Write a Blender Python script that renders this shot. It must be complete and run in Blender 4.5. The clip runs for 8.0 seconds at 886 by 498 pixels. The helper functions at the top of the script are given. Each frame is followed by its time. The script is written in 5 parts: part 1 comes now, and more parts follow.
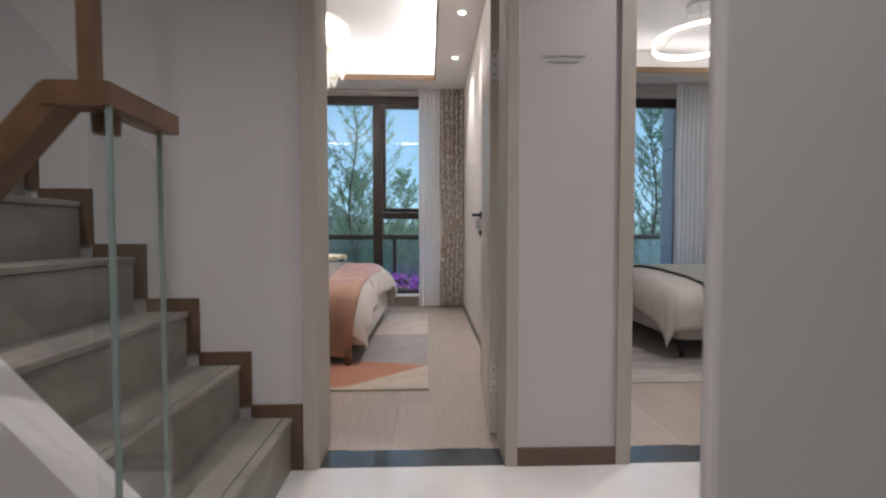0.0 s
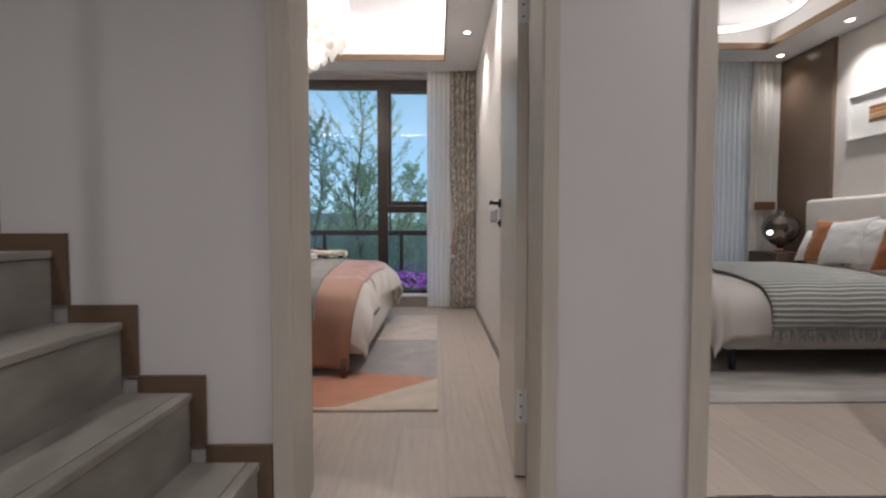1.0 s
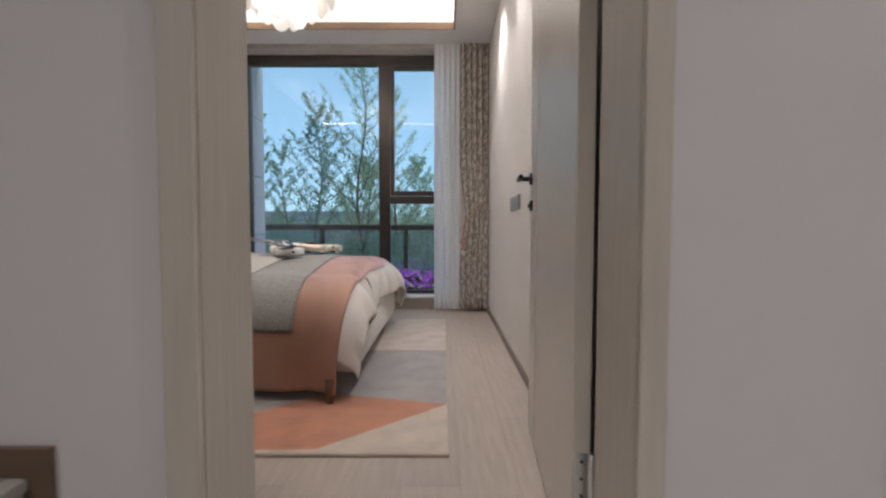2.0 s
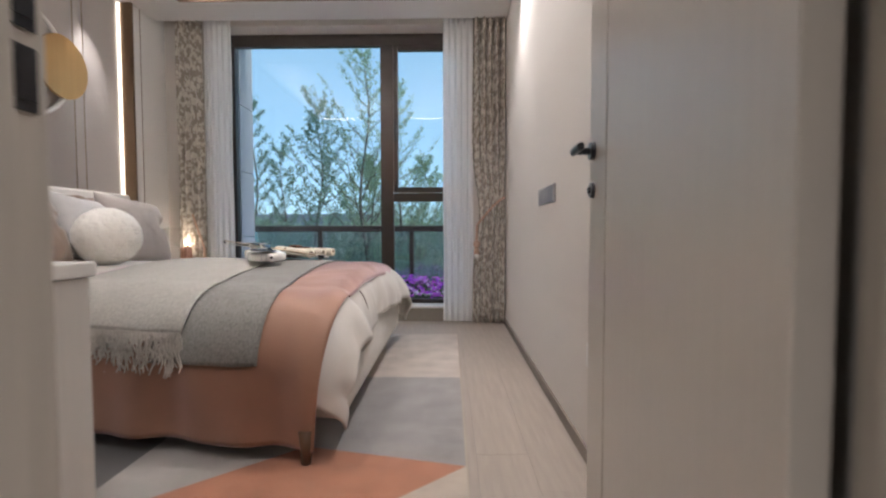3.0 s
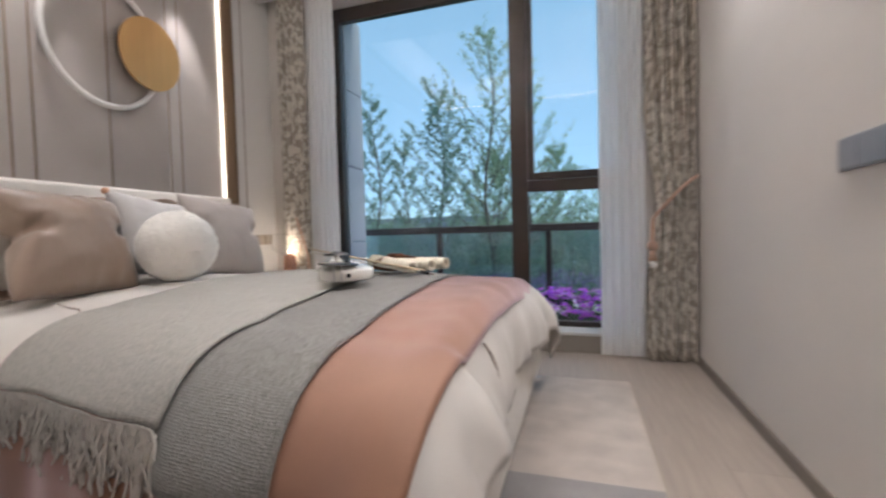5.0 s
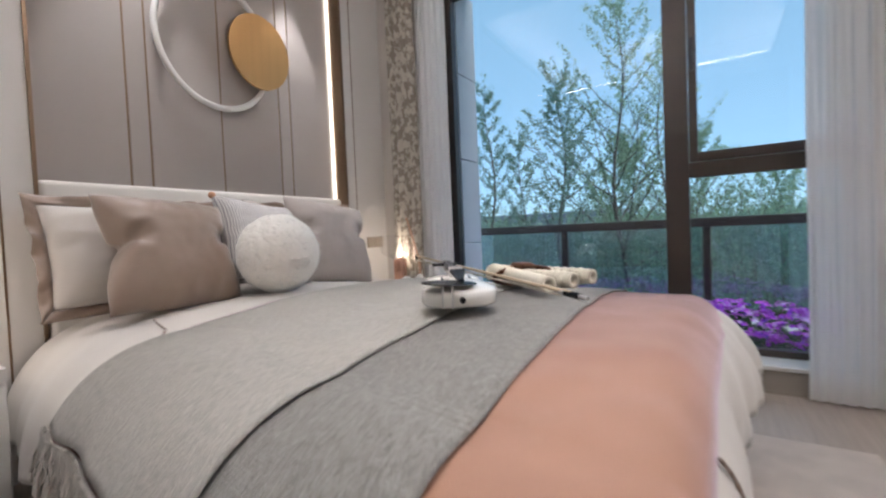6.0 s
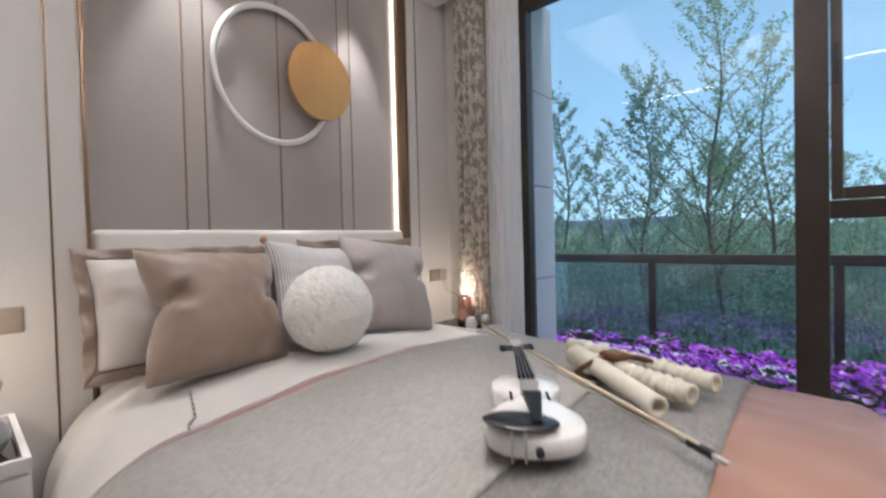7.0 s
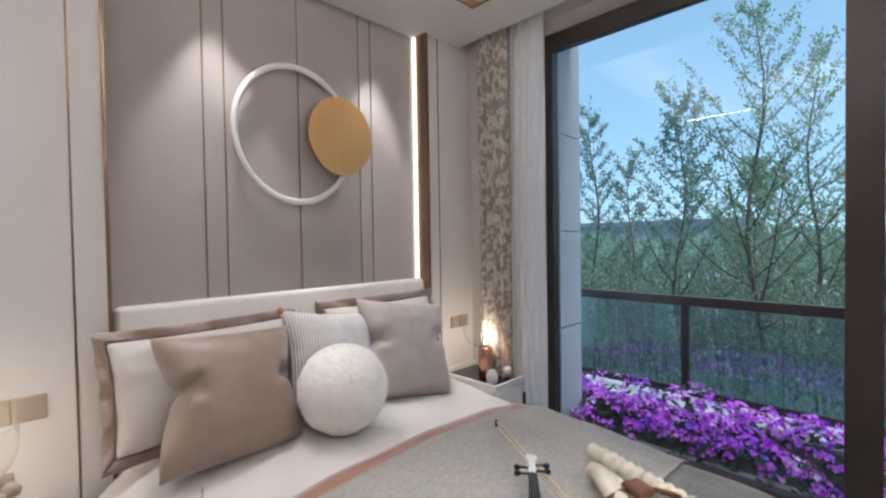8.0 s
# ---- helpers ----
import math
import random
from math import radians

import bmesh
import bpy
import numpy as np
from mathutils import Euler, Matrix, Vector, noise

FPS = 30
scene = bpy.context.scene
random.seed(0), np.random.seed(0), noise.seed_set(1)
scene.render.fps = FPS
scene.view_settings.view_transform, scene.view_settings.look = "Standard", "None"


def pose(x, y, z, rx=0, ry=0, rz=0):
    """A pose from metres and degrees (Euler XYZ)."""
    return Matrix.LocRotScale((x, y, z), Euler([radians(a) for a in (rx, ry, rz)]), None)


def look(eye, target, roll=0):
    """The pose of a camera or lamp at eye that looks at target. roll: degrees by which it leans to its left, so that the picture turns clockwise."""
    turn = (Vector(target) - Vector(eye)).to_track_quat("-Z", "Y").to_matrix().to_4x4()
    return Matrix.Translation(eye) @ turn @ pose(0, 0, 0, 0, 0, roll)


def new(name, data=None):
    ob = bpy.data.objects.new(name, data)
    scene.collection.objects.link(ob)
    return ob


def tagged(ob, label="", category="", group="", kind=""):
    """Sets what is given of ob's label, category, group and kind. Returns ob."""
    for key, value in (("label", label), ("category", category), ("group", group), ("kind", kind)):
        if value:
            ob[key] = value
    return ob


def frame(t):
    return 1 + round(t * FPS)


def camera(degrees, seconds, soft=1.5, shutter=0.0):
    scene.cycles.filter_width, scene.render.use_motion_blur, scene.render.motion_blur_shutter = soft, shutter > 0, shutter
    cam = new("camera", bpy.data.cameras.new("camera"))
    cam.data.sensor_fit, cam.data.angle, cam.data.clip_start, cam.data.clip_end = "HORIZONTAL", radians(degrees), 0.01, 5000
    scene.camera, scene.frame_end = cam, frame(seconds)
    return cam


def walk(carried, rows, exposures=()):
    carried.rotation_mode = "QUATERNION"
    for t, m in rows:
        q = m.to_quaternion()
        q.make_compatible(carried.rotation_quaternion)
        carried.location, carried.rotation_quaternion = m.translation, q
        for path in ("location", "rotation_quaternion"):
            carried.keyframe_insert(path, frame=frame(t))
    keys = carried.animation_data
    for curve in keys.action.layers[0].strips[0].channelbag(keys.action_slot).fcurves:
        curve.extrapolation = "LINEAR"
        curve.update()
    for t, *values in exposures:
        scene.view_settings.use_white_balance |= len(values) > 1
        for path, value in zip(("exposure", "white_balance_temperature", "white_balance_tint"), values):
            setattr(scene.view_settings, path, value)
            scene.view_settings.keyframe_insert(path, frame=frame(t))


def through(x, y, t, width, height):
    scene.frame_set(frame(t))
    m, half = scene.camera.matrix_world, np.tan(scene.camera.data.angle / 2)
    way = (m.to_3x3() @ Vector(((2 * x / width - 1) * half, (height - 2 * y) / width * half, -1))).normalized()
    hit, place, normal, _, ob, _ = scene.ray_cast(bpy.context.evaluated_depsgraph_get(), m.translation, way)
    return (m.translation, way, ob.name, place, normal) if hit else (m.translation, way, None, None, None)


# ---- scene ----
cam = camera(91.2, 8.0, soft=2.2, shutter=0.5)
PATH = [
    (0, (0.555, 0.422, 0.923), (0.62, 2.42, 0.851), 0.0),
    (0.5, (0.544, 0.599, 0.906), (0.608, 2.596, 0.828), 0.2),
    (1, (0.551, 0.838, 0.89), (0.576, 2.836, 0.807), 0.0),
    (1.5, (0.552, 1.116, 0.862), (0.545, 3.114, 0.776), -0.1),
    (1.7, (0.545, 1.222, 0.848), (0.545, 3.22, 0.756), 0.1),
    (3, (0.494, 1.933, 0.819), (0.46, 3.931, 0.741), -0.1),
    (3.5, (0.475, 2.169, 0.795), (0.423, 4.166, 0.719), -0.1),
    (4, (0.469, 2.423, 0.817), (0.294, 4.414, 0.74), -0.6),
    (4.5, (0.412, 2.668, 0.841), (0.073, 4.637, 0.766), -0.9),
    (5, (0.306, 2.873, 0.819), (-0.295, 4.779, 0.752), -1.5),
    (5.2, (0.264, 2.941, 0.801), (-0.479, 4.796, 0.741), -1.7),
    (6.3, (0.024, 3.369, 0.889), (-1.116, 5.011, 0.829), -2.1),
    (6.5, (-0.007, 3.417, 0.927), (-1.196, 5.024, 0.875), -1.7),
    (7, (-0.067, 3.503, 1.057), (-1.386, 5.006, 1.017), -1.4),
    (7.5, (-0.079, 3.556, 1.221), (-1.47, 4.992, 1.18), -1.1),
    (8, (-0.073, 3.581, 1.373), (-1.486, 4.997, 1.331), -0.9),
]
walk(cam, [(t, look(eye, target, roll)) for t, eye, target, roll in PATH], [(0, 0.03, 6500, 10), (1.5, 0.0, 6500, 10), (3, 0.18, 6500, 10), (4, 0.23, 6480, 10), (5, 0.12, 6400, 10), (6.5, 0.1, 6230, 10), (8, 0.14, 6230, 10)])

# ---- world and light ----
CEIL = 2.68
world = bpy.data.worlds.new("dusk")
world.use_nodes = True
scene.world = world
wn, wl = world.node_tree.nodes, world.node_tree.links
sky = wn.new("ShaderNodeTexSky")
sky.sky_type, sky.sun_disc = "NISHITA", False
sky.sun_elevation, sky.sun_rotation = radians(52), radians(160)
sky.dust_density, sky.ozone_density, sky.air_density = 0.4, 1.6, 0.9
cool = wn.new("ShaderNodeMix")
cool.data_type, cool.blend_type = "RGBA", "MULTIPLY"
cool.inputs[0].default_value = 1.0
cool.inputs[7].default_value = (0.84, 1.02, 1.13, 1)
hazy = wn.new("ShaderNodeHueSaturation")
hazy.inputs["Saturation"].default_value, hazy.inputs["Value"].default_value = 0.62, 1.0
wl.new(sky.outputs[0], hazy.inputs["Color"])
wl.new(hazy.outputs[0], cool.inputs[6])
veil = wn.new("ShaderNodeMix")   # thin even cloud over the clear sky
veil.data_type = "RGBA"
veil.inputs[0].default_value = 0.68
veil.inputs[7].default_value = (1.80, 3.25, 4.40, 1)
wl.new(cool.outputs[2], veil.inputs[6])
wl.new(veil.outputs[2], wn["Background"].inputs[0])
wn["Background"].inputs[1].default_value = 0.19

sun = new("sun", bpy.data.lights.new("sun", "SUN"))
sun.data.energy, sun.data.angle, sun.data.color = 4.4, radians(40), (1.0, 0.95, 0.9)
sun.matrix_world = look((5, -1.5, 11), (0, 0, 0))

WARM, NEUTRAL = (1.0, 0.88, 0.76), (1.0, 0.972, 0.985)


def area(name, at, to, w, h, power, color=WARM):
    d = bpy.data.lights.new(name, "AREA")
    d.shape, d.size, d.size_y, d.energy, d.color = "RECTANGLE", w, h, power, color
    ob = new(name, d)
    ob.matrix_world = look(at, to)
    return ob


def spot(name, at, to, power, degrees=70, color=NEUTRAL, blend=0.6):
    d = bpy.data.lights.new(name, "SPOT")
    d.energy, d.spot_size, d.spot_blend, d.shadow_soft_size, d.color = power, radians(degrees), blend, 0.03, color
    ob = new(name, d)
    ob.matrix_world = look(at, to)
    return ob


# cove light behind the lips of both coffered ceilings
TRAY1, TRAY2 = (-1.69, 0.63, 2.85, 5.47), (1.75, 3.80, 2.85, 5.15)
COVE = 8.6
for (ax, bx, ay, by), k in ((TRAY1, 1.0), (TRAY2, 0.45)):
    mx, my = (ax + bx) / 2, (ay + by) / 2
    for at, to, w, h in (
        ((ax - 0.06, my, CEIL + 0.07), (ax + 0.5, my, CEIL + 0.4), 0.05, by - ay),
        ((bx + 0.06, my, CEIL + 0.07), (bx - 0.5, my, CEIL + 0.4), 0.05, by - ay),
        ((mx, ay - 0.06, CEIL + 0.07), (mx, ay + 0.5, CEIL + 0.4), bx - ax, 0.05),
        ((mx, by + 0.06, CEIL + 0.07), (mx, by - 0.5, CEIL + 0.4), bx - ax, 0.05),
    ):
        d = bpy.data.lights.new("cove_light", "AREA")
        d.shape, d.energy, d.color = "RECTANGLE", COVE * k * (w + h) / 2.4, NEUTRAL
        ob = new("cove_light", d)
        way = (Vector(to) - Vector(at)).normalized()
        long = Vector((0, 1, 0)) if h > w else Vector((1, 0, 0))
        side = long.cross(-way)
        d.size, d.size_y = max(w, h), 0.05
        ob.matrix_world = Matrix((long, side, -way)).transposed().to_4x4()
        ob.matrix_world.translation = at
# (2.2, 2.7) and (4.05, 5.30) are unseen, added to brighten the second bedroom
DOWNLIGHTS = [(0.82, 3.00, 44, 100), (0.82, 3.93, 48, 100), (0.82, 4.82, 64, 100), (-1.85, 2.75, 30, 100),
              (-2.04, 4.25, 46, 50), (-2.04, 5.12, 52, 50), (-1.88, 3.2, 20, 80), (4.05, 4.55, 75, 95), (4.03, 3.4, 55, 90), (2.2, 2.7, 80, 110), (4.05, 5.30, 16, 100)]
# no hall lamp is known; these three unseen ones are added to light it
HALL_FILL_LIGHTS = [(0.45, 0.2, 3.0, 135), (1.9, 1.65, 3.0, 135), (-1.0, 0.6, 3.0, 118)]
for x, y, p, wide in DOWNLIGHTS:
    spot("downlight_or_fill_beam", (x, y, CEIL - 0.012), (x, y, 0), p, wide, NEUTRAL, 0.5 if wide < 60 else 1.0)
for x, y, z, p in HALL_FILL_LIGHTS:
    spot("downlight_or_fill_beam", (x, y, z - 0.012), (x, y, 0), p, 130, NEUTRAL, 1.0)

# ---- materials ----


def mat(name, color, rough=0.6, metal=0.0, vary=0.06, scale=6.0, grain=0.0, grain_scale=120.0, stretch=(1, 1, 1), sheen=0.0,
        tint=None, per_object=0.0, emit=0.0, trans=0.0, coat=0.0):
    """A surface with two scales of variation: broad mottling and fine grain with relief."""
    m = bpy.data.materials.new(name)
    m.use_nodes = True
    n, l = m.node_tree.nodes, m.node_tree.links
    b = n["Principled BSDF"]
    b.inputs["Roughness"].default_value, b.inputs["Metallic"].default_value = rough, metal
    b.inputs["Sheen Weight"].default_value, b.inputs["Sheen Roughness"].default_value = sheen, 0.4
    b.inputs["Transmission Weight"].default_value, b.inputs["Coat Weight"].default_value = trans, coat
    co = n.new("ShaderNodeTexCoord")
    mp = n.new("ShaderNodeMapping")
    mp.inputs["Scale"].default_value = stretch
    l.new(co.outputs["Object"], mp.inputs[0])
    broad = n.new("ShaderNodeTexNoise")
    broad.inputs["Scale"].default_value, broad.inputs["Detail"].default_value = scale, 4
    l.new(mp.outputs[0], broad.inputs["Vector"])
    mix = n.new("ShaderNodeMix")
    mix.data_type = "RGBA"
    t = tint or tuple(c * (1 - 2.2 * vary) for c in color)
    mix.inputs[6].default_value = (*[min(1, c * (1 + vary)) for c in color], 1)
    mix.inputs[7].default_value = (*t, 1)
    l.new(broad.outputs[0], mix.inputs[0])
    out = mix.outputs[2]
    if per_object:
        info = n.new("ShaderNodeObjectInfo")
        hsv = n.new("ShaderNodeHueSaturation")
        rng = n.new("ShaderNodeMapRange")
        rng.inputs[3].default_value, rng.inputs[4].default_value = 1 - per_object, 1 + per_object
        l.new(info.outputs["Random"], rng.inputs[0])
        l.new(rng.outputs[0], hsv.inputs["Value"])
        l.new(out, hsv.inputs["Color"])
        out = hsv.outputs[0]
    l.new(out, b.inputs["Base Color"])
    if grain:
        fine = n.new("ShaderNodeTexNoise")
        fine.inputs["Scale"].default_value, fine.inputs["Detail"].default_value = grain_scale, 3
        l.new(mp.outputs[0], fine.inputs["Vector"])
        bump = n.new("ShaderNodeBump")
        bump.inputs["Strength"].default_value, bump.inputs["Distance"].default_value = grain, 0.004
        l.new(fine.outputs[0], bump.inputs["Height"])
        l.new(bump.outputs[0], b.inputs["Normal"])
    if emit:
        b.inputs["Emission Color"].default_value = (*color, 1)
        b.inputs["Emission Strength"].default_value = emit
    return m


def glass(name, tint=(0.95, 0.98, 1.0), gloss=0.035, rough=0.0):
    m = bpy.data.materials.new(name)
    m.use_nodes = True
    n, l = m.node_tree.nodes, m.node_tree.links
    n.remove(n["Principled BSDF"])
    tr, gl, fr, mx = n.new("ShaderNodeBsdfTransparent"), n.new("ShaderNodeBsdfGlossy"), n.new("ShaderNodeLayerWeight"), n.new("ShaderNodeMixShader")
    pw, mr = n.new("ShaderNodeMath"), n.new("ShaderNodeMapRange")
    pw.operation, pw.inputs[1].default_value = "POWER", 4.0
    mr.inputs[3].default_value, mr.inputs[4].default_value = gloss, 0.75
    tr.inputs[0].default_value = (*tint, 1)
    gl.inputs["Roughness"].default_value = rough
    l.new(fr.outputs["Facing"], pw.inputs[0]), l.new(pw.outputs[0], mr.inputs[0]), l.new(mr.outputs[0], mx.inputs[0]), l.new(tr.outputs[0], mx.inputs[1]), l.new(gl.outputs[0], mx.inputs[2])
    l.new(mx.outputs[0], n["Material Output"].inputs[0])
    return m


def lamp_mat(name, color, strength):
    m = bpy.data.materials.new(name)
    m.use_nodes = True
    b = m.node_tree.nodes["Principled BSDF"]
    b.inputs["Base Color"].default_value = (*color, 1)
    b.inputs["Emission Color"].default_value = (*color, 1)
    b.inputs["Emission Strength"].default_value = strength
    return m


M_HALL = mat("hall_plaster", (0.52, 0.49, 0.485), 0.85, vary=0.035, scale=1.5, grain=0.10, grain_scale=500)
M_WALL = mat("woven_wallpaper", (0.70, 0.65, 0.60), 0.8, vary=0.035, scale=1.2, grain=0.12, grain_scale=300, stretch=(1, 1, 3))
M_WHITE = mat("white_panel_paint", (0.74, 0.71, 0.68), 0.42, vary=0.02, scale=1.0, grain=0.05)
M_CEIL = mat("white_ceiling_paint", (0.80, 0.78, 0.76), 0.9, vary=0.015, scale=1.0, grain=0.1, grain_scale=200)
M_BRONZE = mat("brushed_bronze", (0.27, 0.185, 0.12), 0.4, 0.9, vary=0.08, scale=3, stretch=(1, 1, 0.2))
M_GOLD = mat("brushed_gold", (0.66, 0.38, 0.15), 0.40, 0.75, vary=0.05, scale=3, stretch=(1, 9, 0.4), grain=0.1, grain_scale=60)
M_STEEL = mat("satin_steel", (0.62, 0.61, 0.60), 0.3, 1.0, vary=0.05, scale=20)
M_BLACK = mat("black_metal", (0.03, 0.03, 0.035), 0.3, 0.6, vary=0.1, scale=20)
M_FRAME = mat("dark_window_aluminium", (0.065, 0.052, 0.046), 0.38, 0.3, vary=0.1, scale=8)
M_CASING = mat("pale_veneer", (0.43, 0.385, 0.33), 0.5, vary=0.08, scale=10, grain=0.12, grain_scale=60, stretch=(6, 6, 0.4))
M_LEAF = mat("door_veneer", (0.52, 0.47, 0.41), 0.30, vary=0.03, scale=9, grain=0.1, grain_scale=60, stretch=(6, 6, 0.35))
M_TRIM = mat("brown_skirting", (0.12, 0.075, 0.048), 0.45, vary=0.1, scale=8, grain=0.1, stretch=(1, 6, 6))
M_STAIR = mat("grey_stair_stone", (0.285, 0.26, 0.23), 0.36, vary=0.32, scale=7, stretch=(0.9, 0.8, 1.4), grain=0.08, grain_scale=40, per_object=0.05)
M_MARBLE = mat("pale_marble", (0.66, 0.63, 0.60), 0.14, vary=0.13, scale=3.5, coat=0.3)
M_DARKSTONE = mat("dark_stone", (0.07, 0.075, 0.08), 0.12, vary=0.25, scale=9)
M_RAILWOOD = mat("red_brown_wood", (0.145, 0.078, 0.042), 0.36, vary=0.30, scale=14, grain=0.1, stretch=(1.2, 1.2, 1.2))
M_PLANK = mat("pale_oak_plank", (0.38, 0.315, 0.265), 0.40, vary=0.12, scale=5, grain=0.1, grain_scale=40, stretch=(9, 0.8, 1), per_object=0.05)
M_SKIRT = mat("grey_brown_skirting", (0.22, 0.18, 0.15), 0.5, vary=0.08)
M_PANEL = mat("taupe_fabric_panel", (0.435, 0.388, 0.355), 0.8, vary=0.04, scale=3, grain=0.4, grain_scale=500, sheen=0.2)
M_CREAM = mat("cream_upholstery", (0.74, 0.70, 0.645), 0.75, vary=0.04, scale=8, grain=0.3, grain_scale=400, sheen=0.2)
M_DUVET = mat("cream_sateen", (0.68, 0.635, 0.585), 0.55, vary=0.03, scale=6, grain=0.15, grain_scale=300, sheen=0.2)
M_TERRA = mat("terracotta_velvet", (0.36, 0.185, 0.115), 0.6, vary=0.12, scale=5, grain=0.15, grain_scale=350, sheen=1.0)
M_TERRA.node_tree.nodes["Principled BSDF"].inputs["Sheen Tint"].default_value = (0.96, 0.80, 0.90, 1)
M_GREY = mat("grey_wool_weave", (0.285, 0.27, 0.25), 0.9, vary=0.32, scale=95, stretch=(1.6, 0.5, 1), grain=1.0, grain_scale=200, sheen=0.3)
M_LIGHT = mat("oatmeal_wool_weave", (0.48, 0.455, 0.41), 0.9, vary=0.24, scale=95, stretch=(1.6, 0.5, 1), grain=1.0, grain_scale=220, sheen=0.3)
M_TAUPE = mat("taupe_satin", (0.32, 0.235, 0.185), 0.4, vary=0.06, scale=6, grain=0.2, grain_scale=300, sheen=0.5)
M_GREIGE = mat("greige_weave", (0.45, 0.395, 0.36), 0.8, vary=0.05, scale=10, grain=0.5, grain_scale=280, sheen=0.3)
M_FUR = mat("white_fur", (0.94, 0.91, 0.85), 0.95, vary=0.01, scale=25, grain=0.12, grain_scale=160, sheen=0.6)
M_BULB = lamp_mat("glowing_filament", (1.0, 0.84, 0.64), 6)
M_LED = lamp_mat("led_strip_light", (1.0, 0.92, 0.82), 1.8)
M_DOWN = lamp_mat("downlight_lens", (1.0, 0.95, 0.88), 9)
M_PANE = glass("window_glass", (0.93, 0.97, 1.0))
M_CLEAR = glass("clear_glass", (0.985, 0.985, 0.985), 0.03)
M_STAIRGLASS = glass("stair_glass", (0.96, 0.975, 0.97), 0.02)
M_RAILGLASS = glass("balcony_glass", (0.80, 0.90, 1.0), 0.13)
M_EDGE = mat("green_glass_edge", (0.21, 0.26, 0.245), 0.2, vary=0.1)

# ---- building helpers ----


def part(name, bm, material, parent=None, label="", smooth=False):
    me = bpy.data.meshes.new(name)
    bm.normal_update()
    bm.to_mesh(me)
    bm.free()
    for m in material if isinstance(material, (list, tuple)) else (material,):
        me.materials.append(m)
    if smooth:
        for p in me.polygons:
            p.use_smooth = True
    ob = new(name, me)
    if parent:
        ob.parent = parent
    return tagged(ob, label)


def thing(name, label, category, at=(0, 0, 0), group="", turn=0.0):
    ob = new(name)
    ob.empty_display_size = 0.1
    ob.matrix_world = pose(*at, 0, 0, turn)
    return tagged(ob, label, category, group)


def structure(name, bm, material, label="", smooth=False):
    return tagged(part(name, bm, material, None, label, smooth), kind="structure")


def box(bm, x0, x1, y0, y1, z0, z1, bevel=0.0, seg=2):
    g = bmesh.ops.create_cube(bm, size=1.0)
    vs = g["verts"]
    for v in vs:
        v.co = Vector(((x0 + x1) / 2 + v.co.x * (x1 - x0), (y0 + y1) / 2 + v.co.y * (y1 - y0), (z0 + z1) / 2 + v.co.z * (z1 - z0)))
    if bevel:
        es = list({e for v in vs for e in v.link_edges})
        bmesh.ops.bevel(bm, geom=es, offset=bevel, segments=seg, affect="EDGES", profile=0.5)
    return bm


def boxes(*rows, bevel=0.0):
    bm = bmesh.new()
    for r in rows:
        box(bm, *r, bevel=bevel)
    return bm


def rod(bm, a, b, r0, r1=None, seg=12, cap=True):
    a, b = Vector(a), Vector(b)
    r1 = r0 if r1 is None else r1
    q = (b - a).to_track_quat("Z", "Y").to_matrix().to_4x4()
    bmesh.ops.create_cone(bm, cap_ends=cap, segments=seg, radius1=r0, radius2=r1, depth=(b - a).length,
                          matrix=Matrix.Translation((a + b) / 2) @ q)
    return bm


def lathe(bm, profile, at=(0, 0, 0), seg=24):
    """Turn (radius, height) pairs round the upright axis at the place."""
    rings = []
    for r, z in profile:
        rings.append([bm.verts.new((at[0] + r * math.cos(2 * math.pi * k / seg), at[1] + r * math.sin(2 * math.pi * k / seg), at[2] + z)) for k in range(seg)])
    for a, b in zip(rings, rings[1:]):
        for k in range(seg):
            bm.faces.new((a[k], a[(k + 1) % seg], b[(k + 1) % seg], b[k]))
    return bm


def grid(bm, nu, nv, fn):
    vs = [[bm.verts.new(fn(i / nu, j / nv)) for j in range(nv + 1)] for i in range(nu + 1)]
    for i in range(nu):
        for j in range(nv):
            bm.faces.new((vs[i][j], vs[i + 1][j], vs[i + 1][j + 1], vs[i][j + 1]))
    return bm


def uv_grid(bm, nu, nv, fn):
    grid(bm, nu, nv, fn)
    lay = bm.loops.layers.uv.new("uv")
    bm.faces.ensure_lookup_table()
    for i in range(nu):
        for j in range(nv):
            for lp, (a, b) in zip(bm.faces[i * nv + j].loops, ((i, j), (i + 1, j), (i + 1, j + 1), (i, j + 1))):
                lp[lay].uv = (a / nu, b / nv)
    return bm


def thick(ob, t, offset=1.0):
    m = ob.modifiers.new("thickness", "SOLIDIFY")
    m.thickness, m.offset = t, offset
    return ob


# ---- structure: hall, two bedrooms ----
WY0, WY1 = 2.11, 2.345          # the wall with the two doors
RX0, RX1 = 0.985, 1.105        # the wall between the bedrooms
HX, PX = -2.10, -2.20          # white head wall, recessed fabric panel
WIN0, WIN1 = 5.90, 6.30        # the window wall
D1, D2, DH, REB = (0.125, 0.856), (1.358, 2.25), 2.15, 0.021   # door openings and the rebate of their frames
W1, W2, WZ = (-1.60, 0.66), (2.3, 3.95), (0.14, 2.68)

